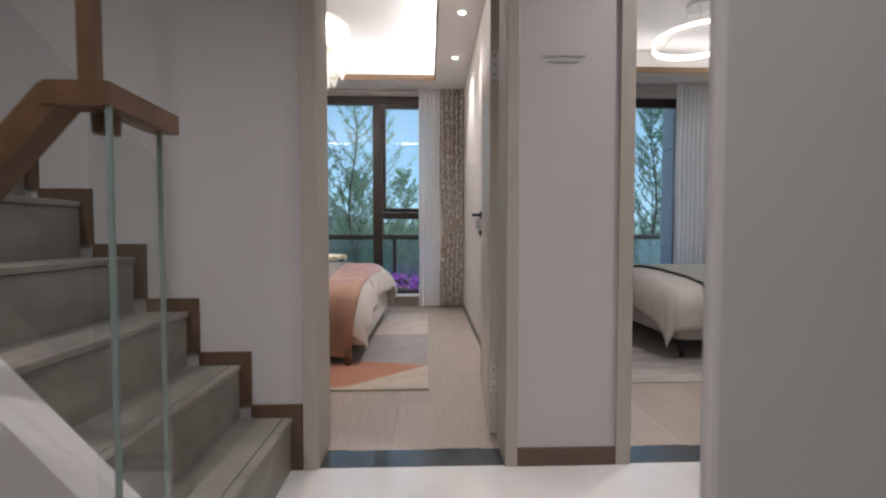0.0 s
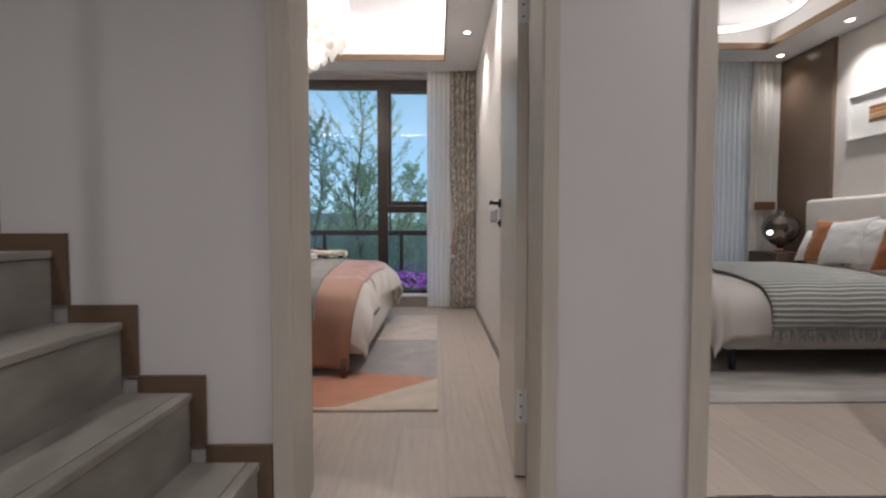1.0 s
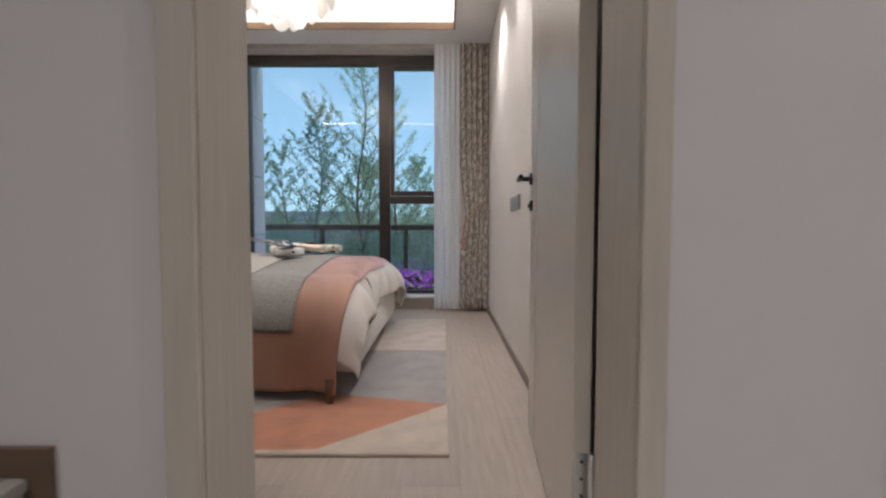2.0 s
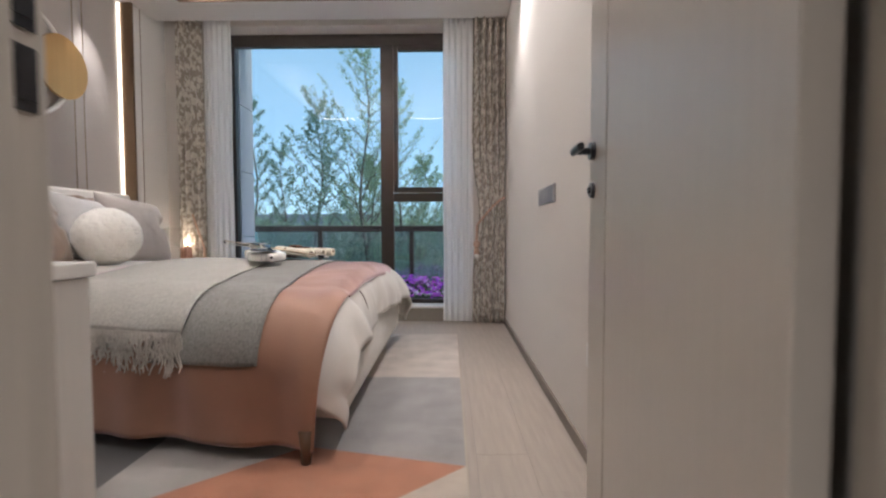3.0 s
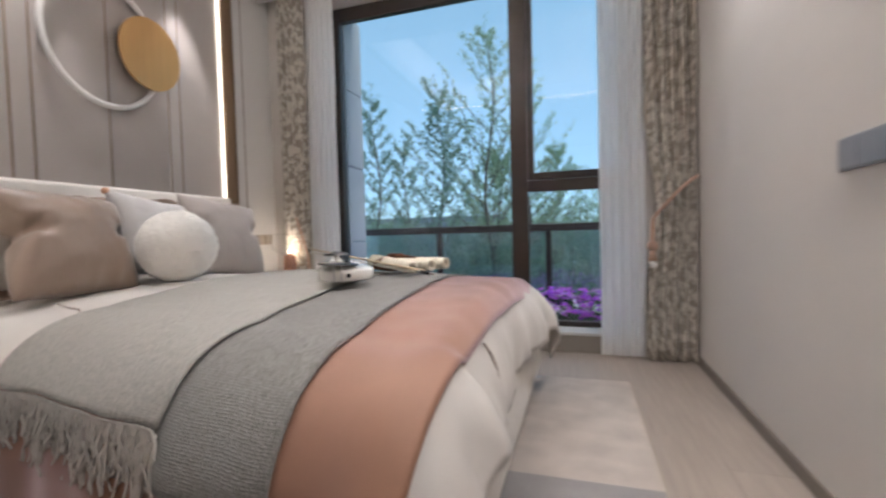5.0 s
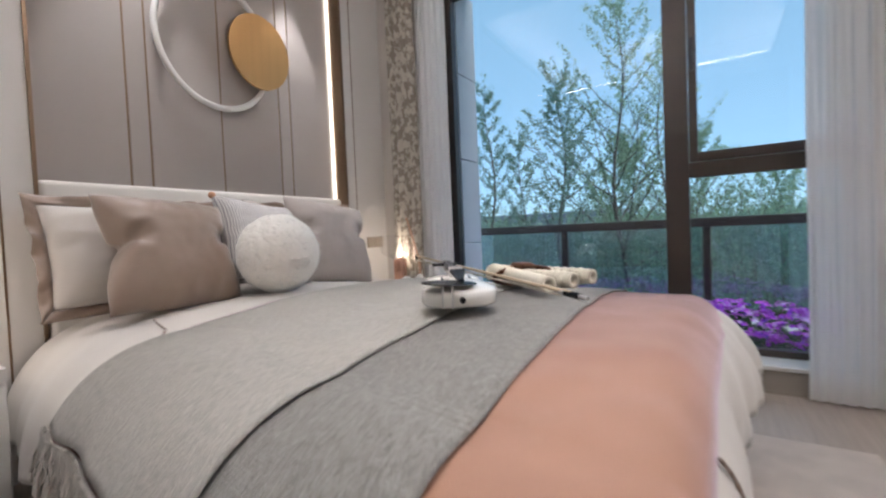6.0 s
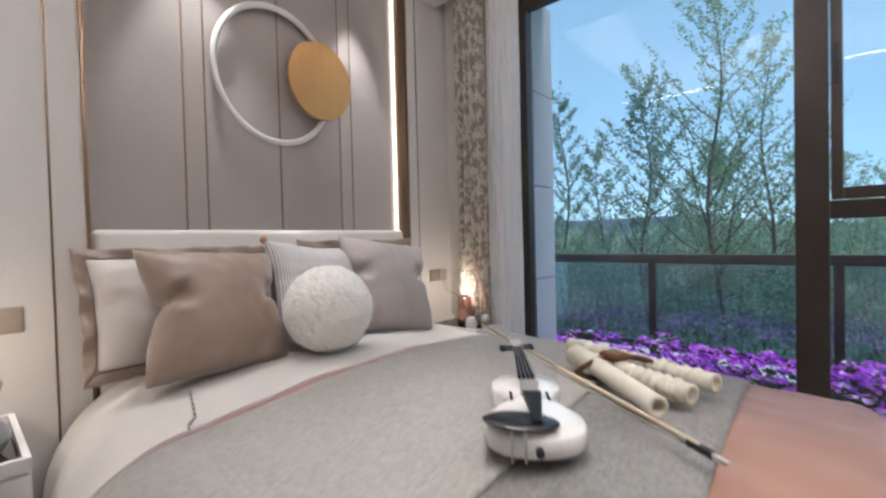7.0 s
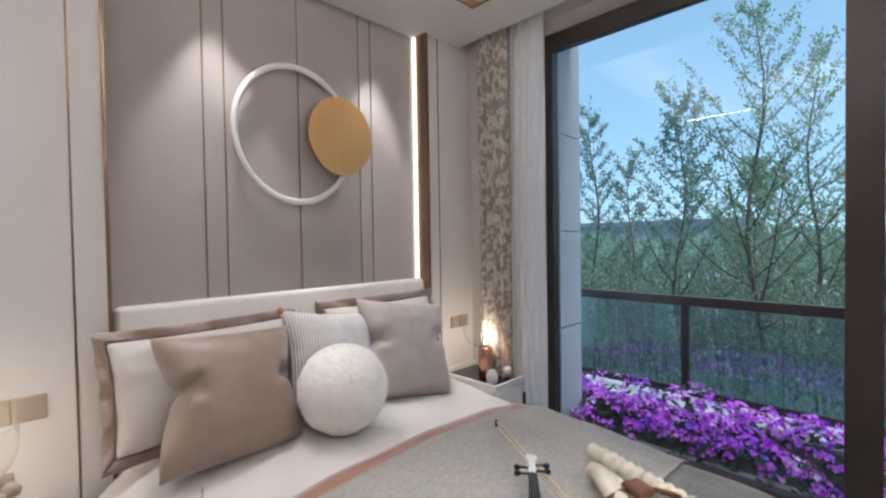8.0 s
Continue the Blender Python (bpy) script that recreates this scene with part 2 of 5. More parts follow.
CUT = REB + 0.008
structure("wall_hall", boxes((-3.0, D1[0] - CUT, WY0, WY1, 0, 3.0), (D1[0] - CUT, D1[1] + CUT, WY0, WY1, DH + CUT, 3.0), (D1[1] + CUT, D2[0] - CUT, WY0, WY1, 0, 3.0),
          (D2[0] - CUT, D2[1] + CUT, WY0, WY1, DH + CUT, 3.0), (D2[1] + CUT, 4.5, WY0, WY1, 0, 3.0)), M_HALL, "greyish plastered hall wall with two doorways")
structure("wall_partition", boxes((RX0, RX1, WY1, WIN0, 0, 3.1)), M_WALL, "beige papered wall between the bedrooms")
structure("wall_head", boxes((-2.4, HX, WY1, 3.848, 0, 3.1), (-2.4, PX - 0.02, 3.848, 5.477, 0, 3.1), (-2.4, HX, 5.477, WIN0, 0, 3.1)), M_WHITE, "white panelled wall behind the bed")
structure("wall_window", boxes((-2.4, W1[0], WIN0, WIN1, 0, 3.1), (W1[0], W1[1], WIN0, WIN1, WZ[1], 3.1), 
          (W1[1], W2[0], WIN0, WIN1, 0, 3.1), (W2[0], W2[1], WIN0, WIN1, WZ[1], 3.1), (W2[1], 4.5, WIN0, WIN1, 0, 3.1)), M_WALL, "beige wall round the big windows")
M_SPANDREL = mat("taupe_sill_wall", (0.33, 0.29, 0.25), 0.7, vary=0.08, scale=4, grain=0.15)
structure("wall_below_window", boxes((W1[0], W1[1], WIN0, WIN1, -0.3, WZ[0] - 0.022)), M_SPANDREL, "taupe stone wall below the window")
structure("wall_below_window", boxes((W2[0], W2[1], WIN0, WIN1, -0.3, WZ[0] - 0.022)), M_SPANDREL, "taupe stone wall below the window")
structure("wall_east", boxes((4.25, 4.5, WY1, WIN0, 0, 3.1)), M_WALL, "pale mauve papered wall of the second bedroom")
structure("wall_hall_west", boxes((-3.2, -3.0, -1.7, WY1, 0, 3.0)), M_HALL)
structure("wall_hall_south", boxes((-3.2, 3.7, -1.9, -1.7, 0, 3.0)), M_HALL)
structure("wall_hall_east", boxes((3.5, 3.7, -1.7, WY0, 0, 3.0)), M_HALL)
structure("wall_hall_near", boxes((0.945, 3.5, 1.0, 1.03, 0, 3.0), bevel=0.010), M_HALL, "greyish plastered wall end beside the passage")
structure("ceiling_hall", boxes((-3.2, 3.7, -1.9, WY0, 3.0, 3.1)), M_CEIL)
structure("floor_hall", boxes((-3.2, 3.7, -1.9, WY0, -0.1, 0.0)), M_MARBLE, "polished pale marble hall floor")
structure("subfloor", boxes((-2.4, 4.5, WY1 - 0.05, WIN0, -0.15, -0.012)), M_SKIRT)
for k, (a, b) in enumerate((D1, D2)):
    structure("threshold", boxes((a - 0.01, b + 0.01, WY0, 2.24, -0.1, 0.003)), M_DARKSTONE, "polished dark stone door threshold")


def ceiling(name, x0, x1, y0, y1, tray, top=2.98, edge=5.76):
    ax, bx, ay, by = tray
    bm = boxes((x0, ax, y0, edge, CEIL, CEIL + 0.03), (bx, x1, y0, edge, CEIL, CEIL + 0.03), (ax, bx, y0, ay, CEIL, CEIL + 0.03), (ax, bx, by, edge, CEIL, CEIL + 0.03),
               (x0, x1, y0, edge, top, top + 0.1), (x0, x1, edge, edge + 0.03, CEIL, CEIL + 0.4), (x0, x1, edge + 0.03, WIN0, CEIL + 0.12, CEIL + 0.4),
               (ax - 0.2, ax - 0.17, ay - 0.2, by + 0.2, CEIL + 0.03, top), (bx + 0.17, bx + 0.2, ay - 0.2, by + 0.2, CEIL + 0.03, top),
               (ax - 0.17, bx + 0.17, ay - 0.2, ay - 0.17, CEIL + 0.03, top), (ax - 0.17, bx + 0.17, by + 0.17, by + 0.2, CEIL + 0.03, top))
    ob = structure(name, bm, M_CEIL, "white coffered ceiling with a lit cove")
    rim = boxes((ax, ax + 0.012, ay, by, CEIL - 0.006, CEIL + 0.055), (bx - 0.012, bx, ay, by, CEIL - 0.006, CEIL + 0.055),
                (ax + 0.012, bx - 0.012, ay, ay + 0.012, CEIL - 0.006, CEIL + 0.055), (ax + 0.012, bx - 0.012, by - 0.012, by, CEIL - 0.006, CEIL + 0.055))
    structure("trim", rim, M_BRONZE, "bronze edging strip of the ceiling coffer")
    return ob


ceiling("ceiling_bedroom", -2.4, RX0, WY1, WIN0, TRAY1)
ceiling("ceiling_second_bedroom", RX1, 4.25, WY1, WIN0, TRAY2, edge=5.43)
structure("baseboard", boxes((RX0 - 0.012, RX0, WY1, WIN0, 0, 0.05)), M_SKIRT, "slim brown skirting")
structure("baseboard", boxes((D1[1] + 0.048, D2[0] - 0.06, WY0 - 0.012, WY0, 0, 0.07)), M_TRIM, "brown skirting between the doors")
structure("roof_slab", boxes((-3.2, 4.5, -1.9, WIN1, 3.1, 3.3)), M_CEIL)


def casing(lo, hi):
    """Door frame: lining through the wall and flat architraves on the hall side."""
    ob = thing("door_frame", "pale wood veneer door frame with flat architraves", "door frame", ((lo + hi) / 2, WY0, 0), "door frames")
    c = (lo + hi) / 2
    stop, back = 0.19, WY1 - WY0 - 0.001
    for a, b, e in ((lo - CUT, lo, lo - REB), (hi, hi + CUT, hi + REB)):
        part("lining", boxes((a - c, b - c, 0.002, stop, 0, DH), bevel=0.002), M_CASING, ob)
        part("rebate", boxes((min(e, a if a < lo else b) - c, max(e, a if a < lo else b) - c, stop + 0.001, back, 0, DH + REB)), M_CASING, ob)
    part("lining", boxes((lo - CUT - c, hi + CUT - c, 0.002, stop, DH, DH + CUT)), M_CASING, ob)
    part("rebate", boxes((lo - REB - c, hi + REB - c, stop + 0.001, back, DH + REB, DH + CUT)), M_CASING, ob)
    part("architrave", boxes((lo - 0.060 - c, lo - c, -0.014, -0.001, 0, DH + 0.07), bevel=0.003), M_CASING, ob)
    part("architrave", boxes((hi - c, hi + 0.048 - c, -0.014, -0.001, 0, DH + 0.07), bevel=0.003), M_CASING, ob)
    part("architrave", boxes((lo - c, hi - c, -0.014, -0.001, DH, DH + 0.07), bevel=0.003), M_CASING, ob)
    part("architrave", boxes((lo - CUT - 0.05 - c, lo - REB - 0.004 - c, back + 0.002, back + 0.013, 0, DH + 0.1), bevel=0.003), M_CASING, ob)
    return ob


frame_a = casing(*D1)
frame_b = casing(*D2)

# stepped skirting and stairs
RISE, GO, X0S, SY0 = 0.2083, 0.194, 0.018, 1.36
stairs = tagged(new("stairs"), "grey stone stairs climbing along the hall wall", "stairs", kind="structure")
N_STEP = 10
for k in range(N_STEP):
    x1, z = X0S - GO * k, RISE * (k + 1)
    part("riser", boxes((x1 - 0.02, x1, SY0, WY0 - 0.013, RISE * k, z - 0.024)), M_STAIR, stairs)
    part("tread", boxes((x1 - GO - 0.02, x1 - 0.030, SY0 - 0.005, WY0 - 0.013, z - 0.022, z - 0.0005)), M_STAIR, stairs)
    part("nosing", boxes((x1 - 0.027, x1 + 0.009, SY0 - 0.005, WY0 - 0.013, z - 0.022, z + 0.001), bevel=0.004), M_STAIR, stairs)
part("landing", boxes((-3.0, X0S - GO * N_STEP - 0.02, SY0, WY0 - 0.013, RISE * N_STEP - 0.2, RISE * N_STEP)), M_STAIR, stairs)
bm = bmesh.new()
T = 0.05
for k in range(N_STEP):
    x1, z = X0S - GO * k, RISE * (k + 1)
    box(bm, x1, x1 + T - 0.006, WY0 - 0.012, WY0, RISE * k + (T if k else 0), z)
    box(bm, x1 - GO + T - 0.006, x1 + T - 0.006, WY0 - 0.012, WY0, z, z + T)
structure("baseboard", bm, M_TRIM, "dark brown stepped skirting along the stairs")


def slope_slab(bm, xa, za, xb, zb, y0, y1, h):
    vs = [bm.verts.new(c) for y in (y0, y1) for c in ((xa, y, za), (xb, y, zb), (xb, y, zb + h), (xa, y, za + h))]
    for f in ((0, 1, 2, 3), (7, 6, 5, 4), (0, 4, 5, 1), (1, 5, 6, 2), (2, 6, 7, 3), (3, 7, 4, 0)):
        bm.faces.new([vs[i] for i in f])
    return bm

# ---- window ----


def window(lo, hi, name, mull, mirrored=False):
    """A big dark aluminium window: fixed light beside a casement over a low light."""
    z0, z1, y0, y1 = WZ[0], WZ[1], 6.07, 6.13
    ob = tagged(thing(name, "tall dark aluminium window with a fixed light and a casement", "window", ((lo + hi) / 2, 6.1, z0)), kind="structure")
    c = Vector(((lo + hi) / 2, 6.1, z0))

    def p(n, rows, m, parent=ob, bevel=0.004):
        return part(n, boxes(*[(a - c.x, b - c.x, d - c.y, e - c.y, f - c.z, g - c.z) for a, b, d, e, f, g in rows], bevel=bevel), m, parent)

    f = 0.055
    p("window_frame", [(lo, lo + f, y0, y1, z0, z1), (hi - f, hi, y0, y1, z0, z1), (lo + f, hi - f, y0, y1, z1 - 0.11, z1), (lo + f, hi - f, y0, y1, z0, z0 + 0.035)], M_FRAME)
    a, b = mull
    p("mullion", [(a, b, y0 - 0.004, y1 - 0.004, z0 + 0.035, z1 - 0.11)], M_FRAME)
    cx0, cx1 = (b, hi - f) if not mirrored else (lo + f, a)
    p("transom", [(cx0, cx1, y0, y1, 1.11, 1.19)], M_FRAME)
    s = 0.045
    sash = p("casement", [(cx0 + 0.004, cx0 + s, y0 - 0.01, y1 - 0.01, 1.195, z1 - 0.115), (cx1 - s, cx1 - 0.004, y0 - 0.01, y1 - 0.01, 1.195, z1 - 0.115),
                          (cx0 + s, cx1 - s, y0 - 0.01, y1 - 0.01, 1.195, 1.245), (cx0 + s, cx1 - s, y0 - 0.01, y1 - 0.01, z1 - 0.155, z1 - 0.115)], M_FRAME)
    p("handle", [(cx0 + 0.012, cx0 + 0.034, y0 - 0.05, y0 - 0.012, 1.76, 1.79), (cx0 + 0.012, cx0 + 0.034, y0 - 0.06, y0 - 0.045, 1.68, 1.86)], M_BLACK, sash)
    ox0, ox1 = (lo + f, a) if not mirrored else (b, hi - f)
    for r in ((ox0, ox1, z0 + 0.035, z1 - 0.11), (cx0 + s, cx1 - s, 1.245, z1 - 0.155), (cx0, cx1, z0 + 0.035, 1.11)):
        g = p("pane", [(r[0], r[1], 6.098, 6.104, r[2], r[3])], M_PANE, ob, 0)
        g.visible_shadow = False
    p("window_sill", [(lo, hi, WIN0 - 0.012, 6.069, z0 - 0.022, z0 - 0.001)], M_WHITE)
    return ob


window(W1[0], W1[1], "window_1", (-0.165, -0.045))
window(W2[0], W2[1], "window_2", (2.9, 3.0), True)
M_FACADE = mat("grey_facade_stone", (0.60, 0.61, 0.63), 0.7, vary=0.05, scale=4, grain=0.2)
for k in range(4):
    z = 0.14 + 0.64 * k
    structure("facade_stone", boxes((W1[0] - 0.10, W1[0] + 0.06, 6.14, 6.42, z, z + 0.632), bevel=0.003), M_FACADE, "pale grey facade stone beside the window")
    structure("facade_stone", boxes((W2[1] - 0.14, W2[1] + 0.10, 6.14, 6.42, z, z + 0.632), bevel=0.003), M_FACADE, "pale grey facade stone beside the window")

# ---- outside: balcony, planting, trees ----
def leafy(name, c, through):
    """Leaf surface: part of the light passes through it."""
    m = mat(name, c, 0.65, vary=0.3, scale=1.2)
    n, l = m.node_tree.nodes, m.node_tree.links
    b = n["Principled BSDF"]
    tl, mx = n.new("ShaderNodeBsdfTranslucent"), n.new("ShaderNodeMixShader")
    tl.inputs[0].default_value = (*through, 1)
    mx.inputs[0].default_value = 0.45
    l.new(b.outputs[0], mx.inputs[1]), l.new(tl.outputs[0], mx.inputs[2]), l.new(mx.outputs[0], n["Material Output"].inputs[0])
    return m


def petals(name):
    """Petals in patches of purple, magenta, blue-violet and pale lilac, each floret a little different."""
    m = mat(name, (0.4, 0.08, 0.55), 0.6)
    n, l = m.node_tree.nodes, m.node_tree.links
    co, ns, geo, mix, ramp = n.new("ShaderNodeTexCoord"), n.new("ShaderNodeTexNoise"), n.new("ShaderNodeNewGeometry"), n.new("ShaderNodeMath"), n.new("ShaderNodeValToRGB")
    ns.inputs["Scale"].default_value, ns.inputs["Detail"].default_value = 4.5, 2
    mix.operation, mix.inputs[1].default_value = "MULTIPLY_ADD", 0.34
    e = ramp.color_ramp.elements
    e[0].position, e[0].color = 0.40, (0.20, 0.14, 0.85, 1)
    e[1].position, e[1].color = 0.90, (0.84, 0.68, 0.95, 1)
    for at, c in ((0.52, (0.40, 0.06, 0.78)), (0.66, (0.66, 0.08, 0.84)), (0.80, (0.76, 0.20, 0.88))):
        e.new(at).color = (*c, 1)
    l.new(co.outputs["Object"], ns.inputs["Vector"]), l.new(geo.outputs["Random Per Island"], mix.inputs[0]), l.new(ns.outputs[0], mix.inputs[2])
    l.new(mix.outputs[0], ramp.inputs[0]), l.new(ramp.outputs[0], n["Principled BSDF"].inputs["Base Color"])
    return m


M_GROUND = mat("rough_grass", (0.24, 0.30, 0.30), 0.95, vary=0.3, scale=1.5, grain=0.6, grain_scale=20)
M_KERB = mat("pale_balcony_stone", (0.55, 0.56, 0.58), 0.6, vary=0.06)
M_PETAL = petals("purple_petals")
M_SOIL = mat("dark_planter_soil", (0.05, 0.04, 0.035), 0.95, vary=0.3, scale=20, grain=0.8, grain_scale=60)
M_DARKLEAF = leafy("dark_flower_leaves", (0.05, 0.09, 0.055), (0.06, 0.12, 0.05))
M_LEAVES = leafy("young_leaves", (0.27, 0.37, 0.24), (0.34, 0.50, 0.31))
M_LEAVES_B = leafy("bluish_leaves", (0.18, 0.27, 0.21), (0.25, 0.40, 0.30))
# haze in the air is put into this paler, bluer leaf colour
M_LEAVES_C = leafy("haze_tinted_leaves", (0.30, 0.42, 0.34), (0.36, 0.52, 0.40))
M_BARK = mat("grey_bark", (0.12, 0.10, 0.085), 0.9, vary=0.2, scale=20, grain=0.5)
M_FAR = mat("far_building_wall", (0.33, 0.36, 0.42), 0.9, vary=0.05)
M_FARROOF = mat("far_roof", (0.22, 0.25, 0.32), 0.9, vary=0.05)

structure("ground", grid(bmesh.new(), 40, 40, lambda u, v: (-200 + 400 * u, 7.7 + 500 * v * v, -0.55 + 0.1 * noise.noise((u * 40, v * 30, 0)))), M_GROUND, "rough grass ground below the balcony")
structure("balcony", boxes((-6, 9, WIN1, 7.7, -0.6, -0.05)), M_KERB, "pale stone balcony slab")
structure("balcony_kerb", boxes((-6, 9, 7.2, 7.55, -0.05, 0.06), bevel=0.01), M_KERB, "pale stone kerb under the balcony rail")


def balustrade():
    ob = thing("balcony_railing", "dark metal balcony railing with tinted glass", "railing", (0, 7.36, 0.06))
    part("handrail", boxes((-5.8, 8.8, -0.03, 0.03, 0.765, 0.84), bevel=0.008), M_FRAME, ob)
    part("bottom_rail", boxes((-5.8, 8.8, -0.02, 0.02, 0.05, 0.11), bevel=0.006), M_FRAME, ob)
    for k in range(-4, 8):
        x = 0.009 + 1.148 * k
        part("post", boxes((x - 0.028, x + 0.028, -0.022, 0.022, 0.0, 0.765), bevel=0.004), M_FRAME, ob)
        g = part("pane", boxes((x + 0.03, x + 1.118, -0.004, 0.004, 0.11, 0.765)), M_RAILGLASS, ob)
        g.visible_shadow = False
    return ob


balustrade()

rng = random.Random(4)


def flowers():
    """One planted bed of purple flower heads: mounds of many small florets over dark leaves."""
    bm, bl = bmesh.new(), bmesh.new()
    for k in range(1750):
        x, y = rng.uniform(-2.2, 4.2), rng.uniform(6.17, 7.06)
        h = 0.20 + 0.13 * noise.noise((x * 2.6, y * 3.0, 2)) + rng.uniform(-0.03, 0.05)
        spread = rng.uniform(0.03, 0.055)
        for f in range(8):
            a, e = rng.uniform(0, 6.283), rng.random() ** 0.6
            d = Vector((math.cos(a) * e, math.sin(a) * e, 0.75 * math.sqrt(max(0.0, 1 - e * e))))
            r = rng.uniform(0.010, 0.019)
            m = Matrix.Translation(Vector((x, y, h)) + d * spread) @ d.to_track_quat("Z", "Y").to_matrix().to_4x4() @ Euler((rng.uniform(-0.4, 0.4), rng.uniform(-0.4, 0.4), 0)).to_matrix().to_4x4()
            c = bm.verts.new(m @ Vector((0, 0, -0.004)))
            ring = [bm.verts.new(m @ Vector((r * (1.0 if i % 2 else 0.6) * math.cos(i * math.pi / 5), r * (1.0 if i % 2 else 0.6) * math.sin(i * math.pi / 5), 0))) for i in range(10)]
            for i in range(10):
                bm.faces.new((c, ring[i], ring[(i + 1) % 10]))
        for f in range(2):
            h2, s = h - rng.uniform(0.0, 0.10), rng.uniform(0.025, 0.05)
            q = Matrix.Translation((x + rng.gauss(0, 0.05), y + rng.gauss(0, 0.05), h2)) @ Euler((rng.uniform(-0.8, 0.8), rng.uniform(-0.8, 0.8), rng.uniform(0, 6))).to_matrix().to_4x4()
            bl.faces.new([bl.verts.new(q @ Vector(p)) for p in ((-s, 0, 0), (0, -s * 0.5, 0.006), (s, 0, 0), (0, s * 0.5, 0.006))])
    a = part("flower_bed", bm, M_PETAL)
    tagged(a, "dense bed of purple and violet flowers", "flowers", kind="stuff")
    b = part("flower_leaves", bl, M_DARKLEAF)
    tagged(b, "dark green leaves under the purple flowers", "leaves", kind="stuff")
    part("planter", boxes((-2.6, 4.6, 6.31, 7.10, -0.05, 0.06)), M_SOIL)["kind"] = "structure"


flowers()


def leaf(lf, c, s, r):
    m = Euler((r.uniform(0, 6), r.uniform(0, 6), r.uniform(0, 6))).to_matrix()
    lf.faces.new([lf.verts.new(c + m @ Vector(p)) for p in ((-s, 0, 0), (0, -s * 0.45, s * 0.2), (s, 0, 0), (0, s * 0.45, s * 0.2))])


def tree(at, height, spread, seed, leaves, density=1.0, size=1.0, label="young tree with thin rising limbs and fresh leaves"):
    """A slender tree: tapered trunk, limbs that curve upwards, short twigs, small leaves in loose tufts along them."""
    r = random.Random(seed)
    ob = thing("tree", label, "tree", at, "trees behind the balcony")
    bm, lf = bmesh.new(), bmesh.new()
    pts = [Vector((0.018 * height * math.sin(k * 0.9 + seed), 0.03 * math.cos(k), height * k / 10)) for k in range(11)]
    for k in range(10):
        rod(bm, pts[k], pts[k + 1], 0.0085 * height * (1 - k / 10.4) ** 1.2 + 0.003, 0.0085 * height * (1 - (k + 1) / 10.4) ** 1.2 + 0.003, 7, False)

    def tuft(a, b, n, wide):
        for _ in range(n):
            leaf(lf, a.lerp(b, r.uniform(0.15, 1.08)) + Vector((r.gauss(0, wide), r.gauss(0, wide), r.gauss(0, wide))), size * r.uniform(0.016, 0.036), r)

    n = int(30 * density)
    for k in range(n):
        t = 0.14 + 0.83 * (k + r.random()) / n
        i = min(9, int(t * 10))
        p = pts[i].lerp(pts[i + 1], t * 10 - i)
        ang = k * 2.4 + r.uniform(-0.6, 0.6)
        ln = (spread * (1.0 - t) ** 0.75 + 0.10) * r.uniform(0.65, 1.15)
        rise = r.uniform(0.55, 1.0)
        w = 0.0032 * height * (1.05 - t) + 0.0015
        for j in range(4):
            d = Vector((math.cos(ang), math.sin(ang), rise + 0.35 * j)).normalized()
            q = p + d * ln * 0.36
            rod(bm, p, q, w * (1 - 0.22 * j), w * (0.78 - 0.22 * j), 5, False)
            tuft(p, q, int((3 + 5 * j) * density), 0.035)
            for _ in range(2):
                s = p.lerp(q, r.uniform(0.2, 1.0))
                a2 = ang + r.choice((-1, 1)) * r.uniform(0.5, 1.3)
                e = s + Vector((math.cos(a2), math.sin(a2), r.uniform(0.4, 1.3))).normalized() * ln * r.uniform(0.16, 0.34)
                rod(bm, s, e, w * 0.35, w * 0.15, 4, False)
                tuft(s, e, int(11 * density), 0.03)
            p = q
    tuft(pts[8], pts[10] + Vector((0, 0, 0.1)), int(40 * density), 0.04)
    part("trunk", bm, M_BARK, ob)
    part("crown", lf, leaves, ob)
    return ob


for x, y, h, sp, sd, lv, dn, sz, lb in (
    (-1.17, 10.4, 4.95, 1.5, 1, M_LEAVES, 1.15, 0.85, "tall slender tree with rising limbs and fresh green leaves"),
    (-1.95, 10.0, 3.85, 1.15, 2, M_LEAVES_B, 1.15, 1.0, "bushy young tree with darker green leaves"),
    (-3.40, 10.5, 4.1, 0.65, 3, M_LEAVES_B, 1.15, 0.85, "narrow upright tree with dark green leaves"),
    (-3.0, 11.0, 3.3, 0.5, 4, M_LEAVES_B, 0.75, 1.0, "thin young tree with few dark leaves"),
    (-0.72, 12.0, 4.65, 1.4, 5, M_LEAVES, 1.1, 0.8, "pale slender tree with sparse fresh leaves"),
    (-1.5, 12.6, 3.1, 1.5, 6, M_LEAVES, 1.5, 1.0, "low spreading young tree with pale green leaves"),
    (-0.2, 13.4, 3.3, 1.3, 7, M_LEAVES, 1.2, 1.0, "low spreading young tree with pale green leaves"),
    (-5.2, 12.5, 4.3, 1.0, 8, M_LEAVES_B, 1.5, 1.1, "narrow upright tree with dark green leaves"),
    (1.4, 17.0, 3.0, 1.4, 9, M_LEAVES, 1.2, 1.1, "low spreading young tree with pale green leaves"),
    (6.4, 11.6, 5.4, 1.5, 10, M_LEAVES_B, 1.6, 1.1, "tall slender tree with bluish green leaves"),
    (7.8, 13.0, 5.6, 1.6, 11, M_LEAVES, 1.4, 1.1, "tall slender tree with rising limbs and fresh green leaves"),
    (5.0, 14.5, 4.6, 1.4, 12, M_LEAVES, 1.3, 1.1, "pale slender tree with sparse fresh leaves")):
    tree((x, y, -0.55), h, sp, sd, lv, dn, sz, lb)


